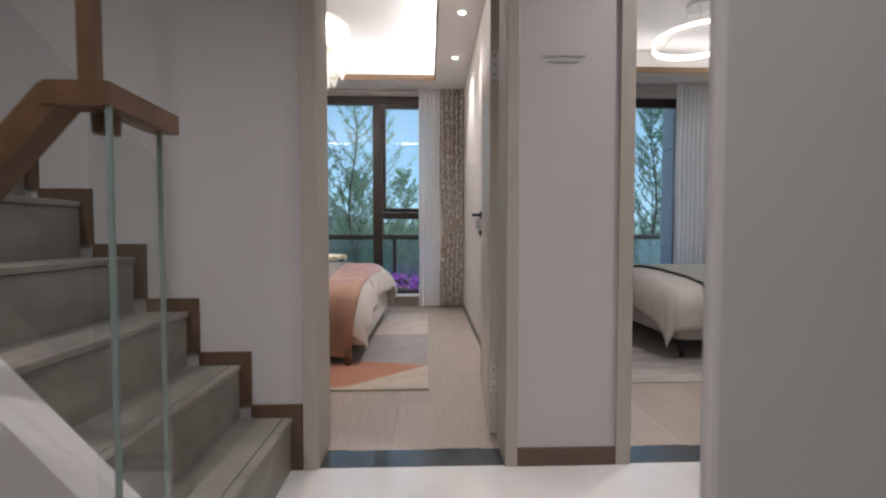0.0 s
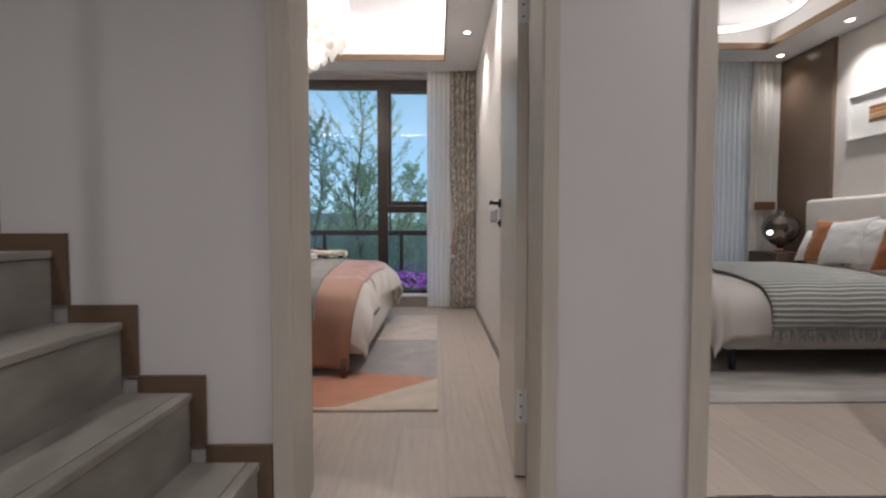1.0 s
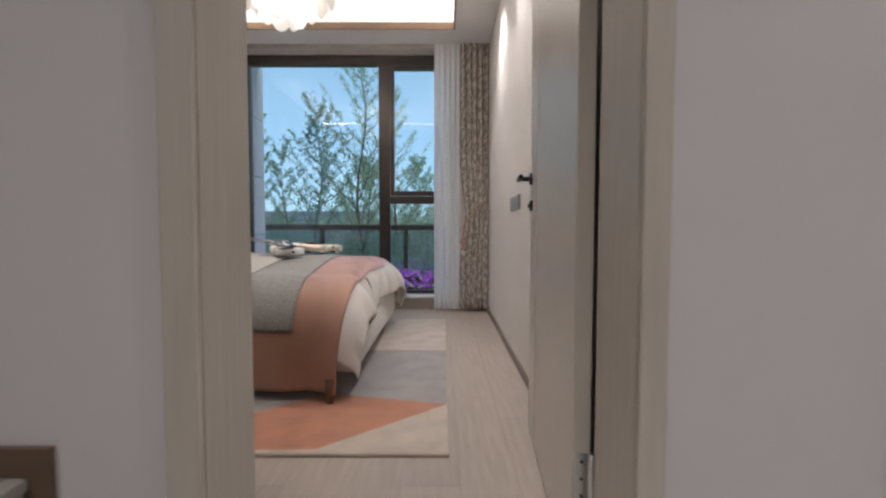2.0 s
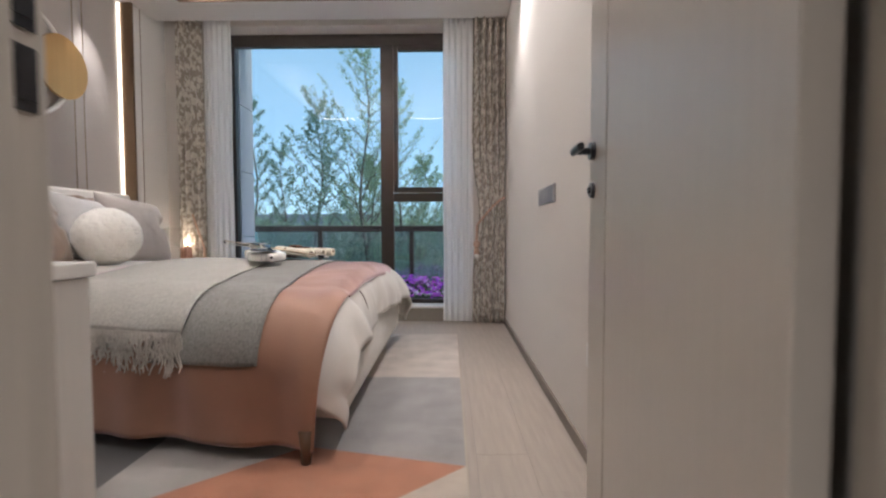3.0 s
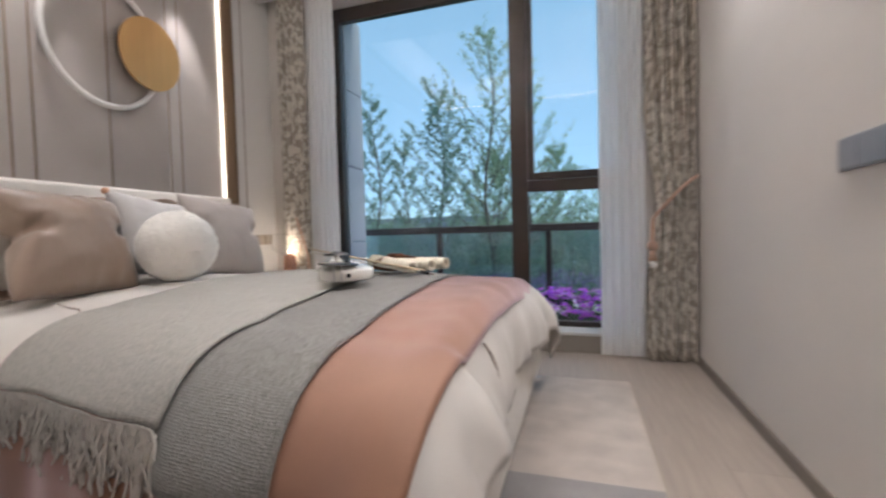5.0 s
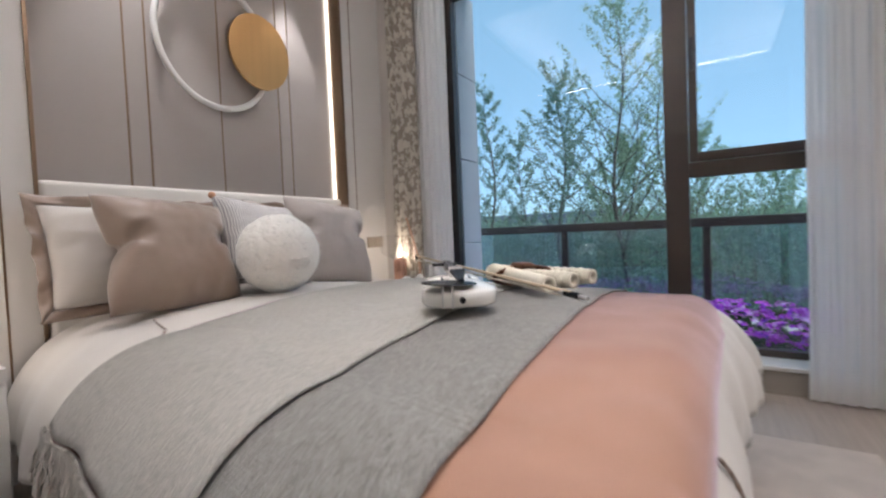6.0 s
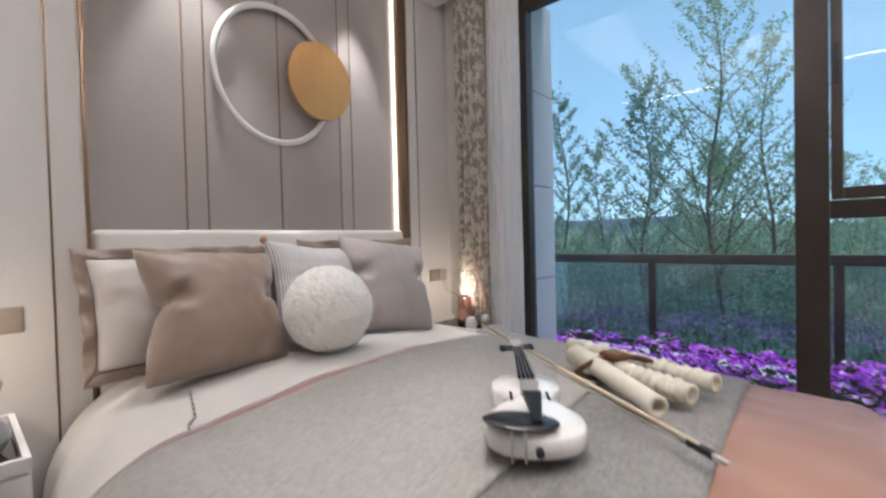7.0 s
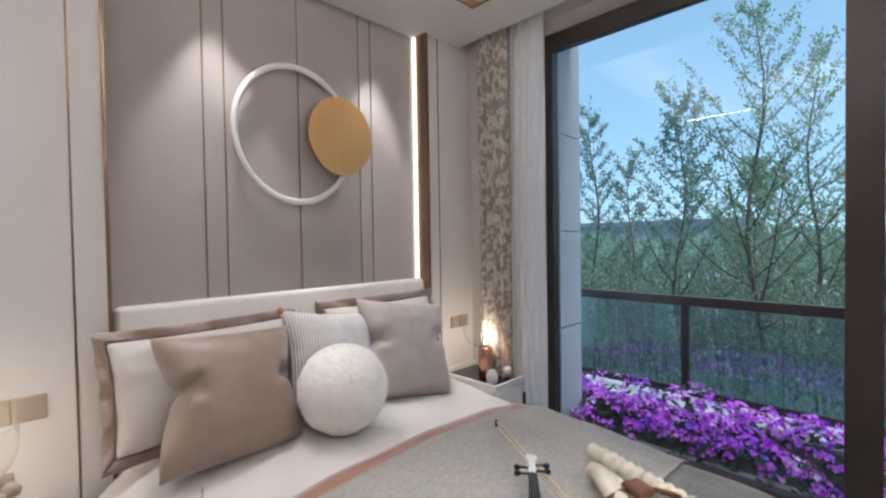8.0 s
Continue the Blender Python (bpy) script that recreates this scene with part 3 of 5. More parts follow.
def shrubs():
    r = random.Random(9)
    near, pale, stems = bmesh.new(), bmesh.new(), bmesh.new()
    for k in range(1900):
        x = r.uniform(-6.5, 1.8) if k % 3 else r.uniform(3.6, 9.5)
        y = r.uniform(8.7, 15.0)
        top = 1.05 + 0.95 * noise.noise((x * 0.55, y * 0.55, 0)) + 0.13 * (y - 8.6)
        lean = Vector((r.gauss(0, 0.20), r.gauss(0, 0.20), 1))
        hgt = max(0.35, top * r.uniform(0.55, 1.15))
        o = Vector((x, y, -0.57))
        rod(stems, o, o + lean * hgt, 0.006, 0.002, 4, False)
        for j in range(52):
            t = r.random() ** 0.6
            leaf(pale if k % 5 < 3 else near, o + lean * hgt * t + Vector((r.gauss(0, 0.11), r.gauss(0, 0.11), 0)) * (1.15 - 0.6 * t), r.uniform(0.018, 0.042), r)
    tagged(part("shrubs", near, M_LEAVES_B), "loose dark green shrubs", "shrubs", kind="stuff")
    tagged(part("saplings", pale, M_LEAVES), "thicket of pale green saplings", "shrubs", kind="stuff")
    tagged(part("sapling_stems", stems, M_BARK), "thin grey stems of the saplings", "stems", kind="stuff")
    bm = bmesh.new()
    for k in range(15000):
        x, y = r.uniform(-6.5, 9.5), 7.75 + 5.0 * r.random() ** 1.4
        h, b = r.uniform(0.15, 0.55), r.uniform(0.004, 0.009)
        a = r.uniform(0, 6.283)
        side, bend = Vector((math.cos(a), math.sin(a), 0)) * b, Vector((r.gauss(0, 0.16), r.gauss(0, 0.16), 0))
        o = Vector((x, y, -0.58))
        v = [bm.verts.new(c) for c in (o - side, o + side, o + side * 0.7 + bend * 0.35 + Vector((0, 0, h * 0.6)), o - side * 0.7 + bend * 0.35 + Vector((0, 0, h * 0.6)), o + bend + Vector((0, 0, h)))]
        bm.faces.new(v[:4]), bm.faces.new((v[3], v[2], v[4]))
    # the nearer grass shares the haze-lightened leaf colour
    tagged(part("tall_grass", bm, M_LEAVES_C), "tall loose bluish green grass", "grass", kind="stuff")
    bm = bmesh.new()
    for k in range(26000):
        a = r.uniform(-1.3, 1.3)
        d = r.uniform(22, 46)
        x, y = d * math.sin(a), 6 + d * math.cos(a)
        z = -0.5 + (1.9 + 1.5 * noise.noise((x * 0.14, 0, 5))) * r.random()
        leaf(bm, Vector((x, y, z)), r.uniform(0.10, 0.30), r)
    tagged(part("far_woods", bm, M_LEAVES_C), "far belt of woods, haze put into the bluish green", "woods", kind="stuff")


shrubs()
far = thing("far_building", "low pale building far behind the trees", "building", (-26, 75, -0.5))
part("wall", boxes((-14, 14, -4, 4, 0, 3.4)), M_FAR, far)
part("roof", boxes((-14.4, 14.4, -4.4, 4.4, 3.4, 4.2)), M_FARROOF, far)
for k in range(9):
    part("window", boxes((-12 + 2.8 * k, -10.2 + 2.8 * k, -4.08, -4.0, 1.4, 3.0)), M_FARROOF, far)

# ---- bed ----


def rib(m, across, depth=0.6, colors=None, axis=1, sharp=False):
    """Woven ribs or stripes that follow the cloth."""
    n, l = m.node_tree.nodes, m.node_tree.links
    uv = n.new("ShaderNodeTexCoord")
    sep = n.new("ShaderNodeSeparateXYZ")
    mul = n.new("ShaderNodeMath")
    mul.operation, mul.inputs[1].default_value = "MULTIPLY", across * 6.2832
    sn = n.new("ShaderNodeMath")
    sn.operation = "SINE"
    l.new(uv.outputs["UV"], sep.inputs[0]), l.new(sep.outputs[axis], mul.inputs[0]), l.new(mul.outputs[0], sn.inputs[0])
    b = n["Principled BSDF"]
    if colors:
        ramp = n.new("ShaderNodeValToRGB")
        ramp.color_ramp.elements[0].color, ramp.color_ramp.elements[1].color = (*colors[0], 1), (*colors[1], 1)
        ramp.color_ramp.elements[0].position, ramp.color_ramp.elements[1].position = 0.35, 0.55
        l.new(sn.outputs[0], ramp.inputs[0]), l.new(ramp.outputs[0], b.inputs["Base Color"])
    bump = n.new("ShaderNodeBump")
    bump.inputs["Strength"].default_value, bump.inputs["Distance"].default_value = depth, 0.003
    l.new(sn.outputs[0], bump.inputs["Height"])
    if b.inputs["Normal"].links:
        l.new(b.inputs["Normal"].links[0].from_socket, bump.inputs["Normal"])
    l.new(bump.outputs[0], b.inputs["Normal"])
    return m


rib(M_GREY, 330, 0.14), rib(M_LIGHT, 330, 0.14)
M_STRIPE = rib(mat("striped_wool", (0.3, 0.3, 0.28), 0.9, sheen=0.3, grain=0.6), 62, 0.5, ((0.20, 0.21, 0.19), (0.58, 0.58, 0.54)))
M_MOLE = mat("greige_duvet_cotton", (0.56, 0.52, 0.485), 0.75, vary=0.04, scale=6, grain=0.2, grain_scale=300, sheen=0.2)


class Bedding:
    """A flat top with rounded edges over which cloths hang; sx -1 turns the foot towards -x."""

    def __init__(self, x1, y0, y1, top, lean=0.0, crown=0.05, ox=0.0, sx=1, pivot=-1.1, r=0.2):
        self.x1, self.y0, self.y1, self.top, self.lean, self.crown, self.ox, self.sx, self.pivot, self.r = x1, y0, y1, top, lean, crown, ox, sx, pivot, r

    def place(self, x, q, lift, fold=0.012):
        ly = self.y1 - self.y0
        ex = max(0.0, x - self.x1)
        ey = -q if q < 0 else max(0.0, q - ly)
        e = math.hypot(ex, ey)
        px, py = min(x, self.x1), self.y0 + min(max(q, 0), ly)
        z = self.top + lift + self.crown * math.sin(math.pi * min(max(q / ly, 0), 1)) ** 0.8
        z += 0.007 * noise.noise((x * 4, q * 4, 0)) + 0.003 * noise.noise((x * 11, q * 11, 0))
        if e > 1e-6:
            r = self.r if q < 0 else 0.2
            k = r * math.pi / 2
            h, g = (r * math.sin(e / r), r * (1 - math.cos(e / r))) if e < k else (r + 0.05 * (e - k), r + (e - k) * 0.998)
            dx, dy = ex / e, (-1 if q < 0 else 1) * ey / e
            w = max(0.0, min(1.0, (e - 0.12) / 0.35))
            run = x * abs(dy) + q * abs(dx)
            h += lift + w * fold * (math.sin(run * 15) + 0.6 * math.sin(run * 29 + 2) + 1.2 * noise.noise((run * 5, e * 3, 0)))
            px, py, z = px + dx * h * 0.62, py + dy * h, z - g
        return Vector((self.ox + self.sx * px, py - self.lean * (px - self.pivot), z))


BED = Bedding(-0.02, 3.90, 5.20, 0.565, 0.14, 0.05, r=0.31)
BED_B = Bedding(1.78, 3.62, 5.05, 0.55, 0.0, 0.05, 4.13, -1, 0.9)


def cloth(name, bd, x0, x1, qn, qf, lift, nu, nv, material, parent, label="", thickness=0.01, skew=0.0, wave=0.0, fold=0.012, fan=(0.0, 0.0), flare=0.0):
    """A cloth over the bedding from x0 to x1, hanging qn past the near edge and qf past the far edge; fan moves the two ends towards the far edge."""
    ly = bd.y1 - bd.y0

    def at(u, v):
        q = -qn + v * (qn + ly + qf)
        x = x0 + (x1 - x0) * u + skew * max(0, -q) + wave * noise.noise((q * 2.2, lift * 90, 0)) * (1 if 0 < u < 1 else 0.8)
        far = min(max(q / ly, 0), 1)
        x += (fan[0] * (1 - u) + fan[1] * u) * far
        p = bd.place(x, q, lift, fold)
        if flare:
            hang = min(max((x - bd.x1 - 0.08) / 0.25, 0), 1)
            run = q * 9
            p.x += hang * (flare * far ** 3 + 0.014 * (math.sin(run) + 0.7 * math.sin(2.3 * run + 1)) + 0.012 * noise.noise((q * 14, x * 9, 3)))
            p.z += hang * 0.03 * far ** 3
        return p

    ob = part(name, uv_grid(bmesh.new(), nu, nv, at), material, parent, label, True)
    thick(ob, thickness, 1.0 if bd.sx > 0 else -1.0)
    return at


def fringe(at, n, length, material, parent, r=0.004, seed=3):
    rr = random.Random(seed)
    bm = bmesh.new()
    for k in range(n):
        u = (k + rr.uniform(0.2, 0.8)) / n
        p = Vector(at(u, 0.0)) + Vector((0, -0.014, 0.004))
        ln = length * rr.uniform(0.7, 1.15)
        d = Vector((rr.gauss(0, 0.12), rr.uniform(-0.16, -0.04), -1)).normalized()
        for j in range(6):
            q = p + (d + Vector((rr.gauss(0, 0.38), rr.gauss(0, 0.12), 0))).normalized() * ln / 6
            rod(bm, p, q, r * (1.1 - 0.07 * j), r * (1.03 - 0.07 * j), 5, j == 5)
            p = q
        bmesh.ops.create_icosphere(bm, subdivisions=1, radius=r * 1.5, matrix=Matrix.Translation(Vector(at(u, 0.0)) + Vector((0, -0.008, -0.012))))
    return part("fringe", bm, material, parent, "knotted wool fringe", True)


def leaned(bm, lean=0.14, pivot=-1.1):
    for v in bm.verts:
        v.co.y -= lean * (v.co.x - pivot)
    return bm


bed = thing("bed", "cream upholstered double bed on low wooden legs", "bed")
part("bed_base", leaned(boxes((-2.10, 0.105, 3.66, 5.34, 0.12, 0.40), bevel=0.035)), M_CREAM, bed, "cream upholstered bed base", True)
part("mattress", leaned(boxes((-2.08, 0.02, 3.80, 5.28, 0.40, 0.50), bevel=0.06)), M_DUVET, bed, "white mattress", True)
for x, y in ((-0.01, 3.41), (0.0, 5.08), (-1.9, 3.8), (-1.9, 5.35), (0.02, 4.86)):
    part("leg", rod(bmesh.new(), (x, y, 0.012), (x, y, 0.13), 0.017, 0.026, 12), M_RAILWOOD, bed, "brown turned wooden leg", True)
bm = box(bmesh.new(), -2.198, -2.13, 3.86, 5.49, 0.02, 1.13)
for v in bm.verts:
    if v.co.x > -2.15:
        v.co.x += -0.012 if v.co.z > 0.6 else 0.11    # the padded front leans back
bmesh.ops.bevel(bm, geom=list(bm.edges), offset=0.026, segments=4, affect="EDGES", profile=0.5)
part("headboard", bm, M_CREAM, bed, "cream upholstered headboard", True)

duvet = thing("duvet", "cream sateen duvet hanging over the foot of the bed", "duvet")
cloth("cover", BED, -2.05, 0.34, 0.52, 0.42, 0.0, 120, 120, M_DUVET, duvet, thickness=0.014, flare=0.085)
blanket = thing("blanket", "terracotta velvet blanket draped across the bed", "blanket")
cloth("velvet", BED, -1.29, 0.108, 0.70, 0.36, 0.018, 60, 120, M_TERRA, blanket, thickness=0.007, wave=0.016, fan=(0, 0.08))
throw_dark = thing("throw", "dark grey woven wool throw across the bed", "throw blanket")
cloth("weave", BED, -0.62, -0.19, 0.43, 0.30, 0.029, 24, 110, M_GREY, throw_dark, thickness=0.004, skew=0.0, wave=0.014, fan=(-0.04, -0.05))
throw_light = thing("throw", "oatmeal wool throw with a knotted fringe", "throw blanket")
hem = cloth("weave", BED, -1.205, -0.49, 0.325, 0.10, 0.038, 44, 110, M_LIGHT, throw_light, thickness=0.004, skew=-0.06, wave=0.03, fan=(0, -0.05))
fringe(hem, 210, 0.15, mat("oatmeal_fringe_wool", (0.64, 0.605, 0.555), 0.9, vary=0.1, scale=60), throw_light, 0.0042)



def cord(bd, pts, r, material, parent, label):
    """A thin piping cord laid on the bedding through (x, q) points."""
    bm = bmesh.new()
    ps = [bd.place(x, q, 0.020) for x, q in pts]
    for a, b in zip(ps, ps[1:]):
        rod(bm, a, b, r, seg=6)
    return part("piping", bm, material, parent, label, True)


cord(BED, [(-1.60 + 0.045 * k, 0.03 - 0.006 * k) for k in range(9)], 0.0035, M_TAUPE, duvet, "thin brown piping")
cord(BED, [(0.135 + 0.02 * k, 0.16 + 0.02 * math.sin(k * 0.4)) for k in range(9)], 0.003, M_TAUPE, duvet, "thin brown piping")

# ---- pillows ----


def pillow(name, label, w, h, t, m, material, flange=0.0, flange_mat=None, group="pillows on the bed", puff=2.8, pinch=0.10, seed=0, notch=0.0):
    """A stuffed cushion: two bulged faces meeting in a seam, corners drawn out; flange adds a loose flat border."""
    ob = thing(name, label, "pillow", (0, 0, 0), group)
    ob.matrix_world = m
    n = 46

    def face(sign):
        def at(u, v):
            a, b = 2 * u - 1, 2 * v - 1
            s = (max(0, 1 - abs(a) ** puff) * max(0, 1 - abs(b) ** puff)) ** 0.55
            x = a * w / 2 * (1 - pinch * (1 - b * b) * abs(a))
            y = b * h / 2 * (1 - pinch * (1 - a * a) * abs(b))
            rim_w = max(abs(a), abs(b)) ** 2
            wr = 0.007 * noise.noise((a * 2.2 + seed, b * 2.2, sign)) + 0.0025 * noise.noise((a * 6 + seed, b * 6, sign))
            wr += rim_w * 0.030 * (0.25 - abs(noise.noise((a * 2.6 + 3 * seed, b * 2.6 + seed, 7))))
            wr -= 0.02 * math.exp(-((b - 0.12) / 0.10) ** 2) * max(0.0, abs(a) - 0.45) ** 1.2
            if notch:
                # karate-chopped sides: a sharp inward fold at mid height with creases running from it
                g = math.exp(-((b - 0.16) / 0.11) ** 2)
                x *= 1 - notch * abs(a) ** 3 * (0.8 * math.exp(-((b - 0.12) / 0.42) ** 2) + 0.3 * g)
                edge = max(0.0, abs(a) - 0.42)
                wr -= 0.085 * g * edge
                wr += 0.035 * (math.exp(-((b - 0.40) / 0.13) ** 2) + math.exp(-((b + 0.06) / 0.13) ** 2)) * edge
                wr -= 0.05 * math.exp(-((b - 0.12 - 0.6 * (0.9 - abs(a))) / 0.07) ** 2) * edge
                wr -= 0.04 * math.exp(-((b - 0.20 + 0.5 * (0.9 - abs(a))) / 0.07) ** 2) * edge
            return (x, y, sign * (t / 2 * s + wr * s))
        return at

    bm = bmesh.new()
    uv_grid(bm, n, n, face(1))
    bm2 = bmesh.new()
    grid(bm2, n, n, lambda u, v: face(-1)(1 - u, v))
    me = bpy.data.meshes.new("tmp")
    bm2.to_mesh(me)
    bm.from_mesh(me)
    bm2.free()
    bpy.data.meshes.remove(me)
    bmesh.ops.remove_doubles(bm, verts=bm.verts, dist=0.0005)
    part("cushion", bm, material, ob, "", True)
    if flange:
        k = 140

        def rim(u, v):
            a = u * 4
            i, f = int(a) % 4, a - int(a)
            c = ((-1, -1), (1, -1), (1, 1), (-1, 1), (-1, -1))
            p = Vector(c[i]).lerp(Vector(c[i + 1]), f)
            wob = 0.012 * math.sin(u * 83 + seed) + 0.03 * noise.noise((u * 40, seed, v)) + 0.012 * noise.noise((u * 110, seed, v * 2))
            e = flange * v
            return (p.x * (w / 2 * (1 - pinch * (1 - p.y ** 2) * abs(p.x)) + e), p.y * (h / 2 * (1 - pinch * (1 - p.x ** 2) * abs(p.y)) + e), wob * v)

        f = part("flange", grid(bmesh.new(), k, 3, rim), flange_mat or material, ob, "crumpled taupe flange border", True)
        thick(f, 0.004, 0)
    return ob


def lean_pose(x, y, z, yaw, tilt, roll=0.0):
    """A cushion standing up with its face towards +x, turned by yaw and leaned back by tilt degrees."""
    return Matrix.Translation((x, y, z)) @ pose(0, 0, 0, 0, 0, yaw) @ pose(0, 0, 0, 0, -tilt, 0) @ Matrix(((0, 0, 1, 0), (1, 0, 0, 0), (0, 1, 0, 0), (0, 0, 0, 1))) @ pose(0, 0, 0, 0, 0, roll)


def dotted(m):
    n, l = m.node_tree.nodes, m.node_tree.links
    uv, ck = n.new("ShaderNodeTexCoord"), n.new("ShaderNodeTexChecker")
    mp = n.new("ShaderNodeMapping")
    mp.inputs["Rotation"].default_value = (0, 0, 0.785)
    ck.inputs["Scale"].default_value = 58
    ck.inputs["Color1"].default_value, ck.inputs["Color2"].default_value = (0.74, 0.71, 0.68, 1), (0.30, 0.285, 0.29, 1)
    l.new(uv.outputs["UV"], mp.inputs[0]), l.new(mp.outputs[0], ck.inputs["Vector"]), l.new(ck.outputs[0], n["Principled BSDF"].inputs["Base Color"])
    return m


M_LINEN = mat("pale_linen", (0.62, 0.575, 0.53), 0.75, vary=0.05, scale=8, grain=0.3, grain_scale=350, sheen=0.2)
M_CHECK = dotted(mat("black_and_white_check", (0.6, 0.6, 0.6), 0.8, grain=0.3, grain_scale=300, sheen=0.2))
pillow("pillow", "cream pillow with a crumpled taupe flange against the headboard", 0.70, 0.40, 0.19, lean_pose(-1.985, 4.17, 0.825, 2, 14), M_LINEN, 0.042, M_TAUPE, pinch=0.04, seed=1)
pillow("pillow", "cream pillow with a crumpled taupe flange against the headboard", 0.70, 0.40, 0.19, lean_pose(-1.985, 5.04, 0.84, -2, 14), M_LINEN, 0.042, M_TAUPE, pinch=0.04, seed=2)
pillow("pillow", "taupe satin square cushion with folded-in sides", 0.50, 0.47, 0.27, lean_pose(-1.76, 4.155, 0.815, 4, 22, -4), M_TAUPE, seed=3, notch=0.27, pinch=0.04)
check = pillow("pillow", "black and white checked square cushion", 0.46, 0.46, 0.19, lean_pose(-1.80, 4.60, 0.845, 0, 24, -8), M_CHECK, seed=4)
bm = bmesh.new()
bmesh.ops.create_icosphere(bm, subdivisions=2, radius=0.017, matrix=Matrix.Translation((-0.222, 0.225, 0.0)))
part("pompom", bm, mat("peach_wool", (0.62, 0.33, 0.20), 0.9, vary=0.1, grain=0.5), check, "small peach corner pompom", True)
pillow("pillow", "greige woven square cushion with soft creases", 0.50, 0.48, 0.22, lean_pose(-1.74, 4.97, 0.835, -8, 22, -9), M_GREIGE, seed=5, notch=0.20, pinch=0.04)


def fur_ball(at, r):
    rr = random.Random(12)
    bm = bmesh.new()
    bmesh.ops.create_icosphere(bm, subdivisions=6, radius=r * 0.97)
    for v in bm.verts:
        d = v.co.normalized()
        v.co *= 1 + 0.03 * noise.noise(d * 4) + 0.018 * noise.noise(d * 13) + 0.012 * noise.noise(d * 34)
    ob = thing("ball_cushion", "round fluffy white fur ball cushion", "cushion", at)
    part("core", bm, M_FUR, ob, "", True)
    hairs = bmesh.new()
    for k in range(1500):
        d = Vector((rr.gauss(0, 1), rr.gauss(0, 1), rr.gauss(0, 1))).normalized()
        t = d.cross(Vector((rr.gauss(0, 1), rr.gauss(0, 1), rr.gauss(0, 1)))).normalized()
        a = d * r * 0.96
        b = d * r * 1.05 + t * r * 0.03
        s = d.cross(t) * 0.0009
        hairs.faces.new([hairs.verts.new(p) for p in (a - s, a + s, b)])
    part("fur", hairs, leafy("white_fur_hairs", (0.97, 0.95, 0.91), (0.97, 0.95, 0.91)), ob)
    return ob


fur_ball((-1.56, 4.50, 0.795), 0.178)

# ---- head wall ----
M_RING = mat("white_lacquer", (0.80, 0.78, 0.75), 0.35, vary=0.02)
lines = (3.848, 4.211, 4.302, 4.665, 5.040, 5.124, 5.445)
feature = thing("wall_panel", "taupe fabric wall panels with thin gold joints", "wall panel", (PX, 4.66, 0))
for a, b in zip(lines, lines[1:]):
    part("panel", boxes((-0.018, 0.0, a + 0.004 - 4.66, b - 0.004 - 4.66, 0.05, 2.98), bevel=0.004), M_PANEL, feature)
for y in lines[1:-1]:
    part("joint", boxes((-0.014, -0.003, y - 0.004 - 4.66, y + 0.004 - 4.66, 0.05, 2.98)), M_BRONZE, feature, "thin gold joint strip")
structure("trim", boxes((PX, HX + 0.014, 5.468, 5.490, 0, CEIL)), M_BRONZE, "bronze upright edging strip")
structure("trim", boxes((PX, HX + 0.010, 3.838, 3.850, 0, CEIL)), M_BRONZE, "bronze upright edging strip")
structure("led_strip", boxes((PX + 0.002, PX + 0.024, 5.456, 5.466, 0.3, CEIL - 0.005)), M_LED, "glowing upright light strip beside the panels")
for y in (5.584, 3.743):
    structure("trim", boxes((HX, HX + 0.002, y - 0.003, y + 0.004, 0, CEIL)), M_BRONZE, "thin dark groove strip in the white panelling")

art = thing("wall_ornament", "white ring with a gold disc hung on the wall", "wall ornament", (PX + 0.02, 4.64, 1.92))


def ring_mesh(ry, rz, width, depth, n=96, cross=8):
    bm = bmesh.new()
    rows = []
    for k in range(n):
        a = 2 * math.pi * k / n
        row = []
        for j in range(cross):
            c = 2 * math.pi * j / cross
            o = 1 + width / 2 * math.cos(c) / ry
            row.append(bm.verts.new((depth / 2 * math.sin(c) + depth / 2, ry * o * math.cos(a), rz * o * math.sin(a))))
        rows.append(row)
    for k in range(n):
        for j in range(cross):
            bm.faces.new((rows[k][j], rows[k][(j + 1) % cross], rows[(k + 1) % n][(j + 1) % cross], rows[(k + 1) % n][j]))
    return bm


part("ring", ring_mesh(0.312, 0.340, 0.030, 0.03), M_RING, art, "slim white lacquered ring", True)
bm = bmesh.new()
rod(bm, (0.045, 0, 0), (0.06, 0, 0), 0.2, seg=64)
for v in bm.verts:
    v.co.y, v.co.z = v.co.y * 0.965 + 0.232, v.co.z * 1.05 + 0.020
part("disc", bm, M_GOLD, art, "polished gold disc", False)


def plate(name, label, x, y, z, w, h, material, axis="x", side=1, split=0):
    ob = thing(name, label, "switch", (x, y, z))
    s = side
    if axis == "x":
        part("plate", boxes((min(0, s * 0.009), max(0, s * 0.009), -w / 2, w / 2, -h / 2, h / 2), bevel=0.003), material, ob)
        for k in range(split):
            a = -w / 2 + 0.004 + (w - 0.008) * k / split
            part("rocker", boxes((min(s * 0.0085, s * 0.012), max(s * 0.0085, s * 0.012), a + 0.0006, a + (w - 0.008) / split - 0.0006, -h / 2 + 0.006, h / 2 - 0.006), bevel=0.001), material, ob)
    return ob


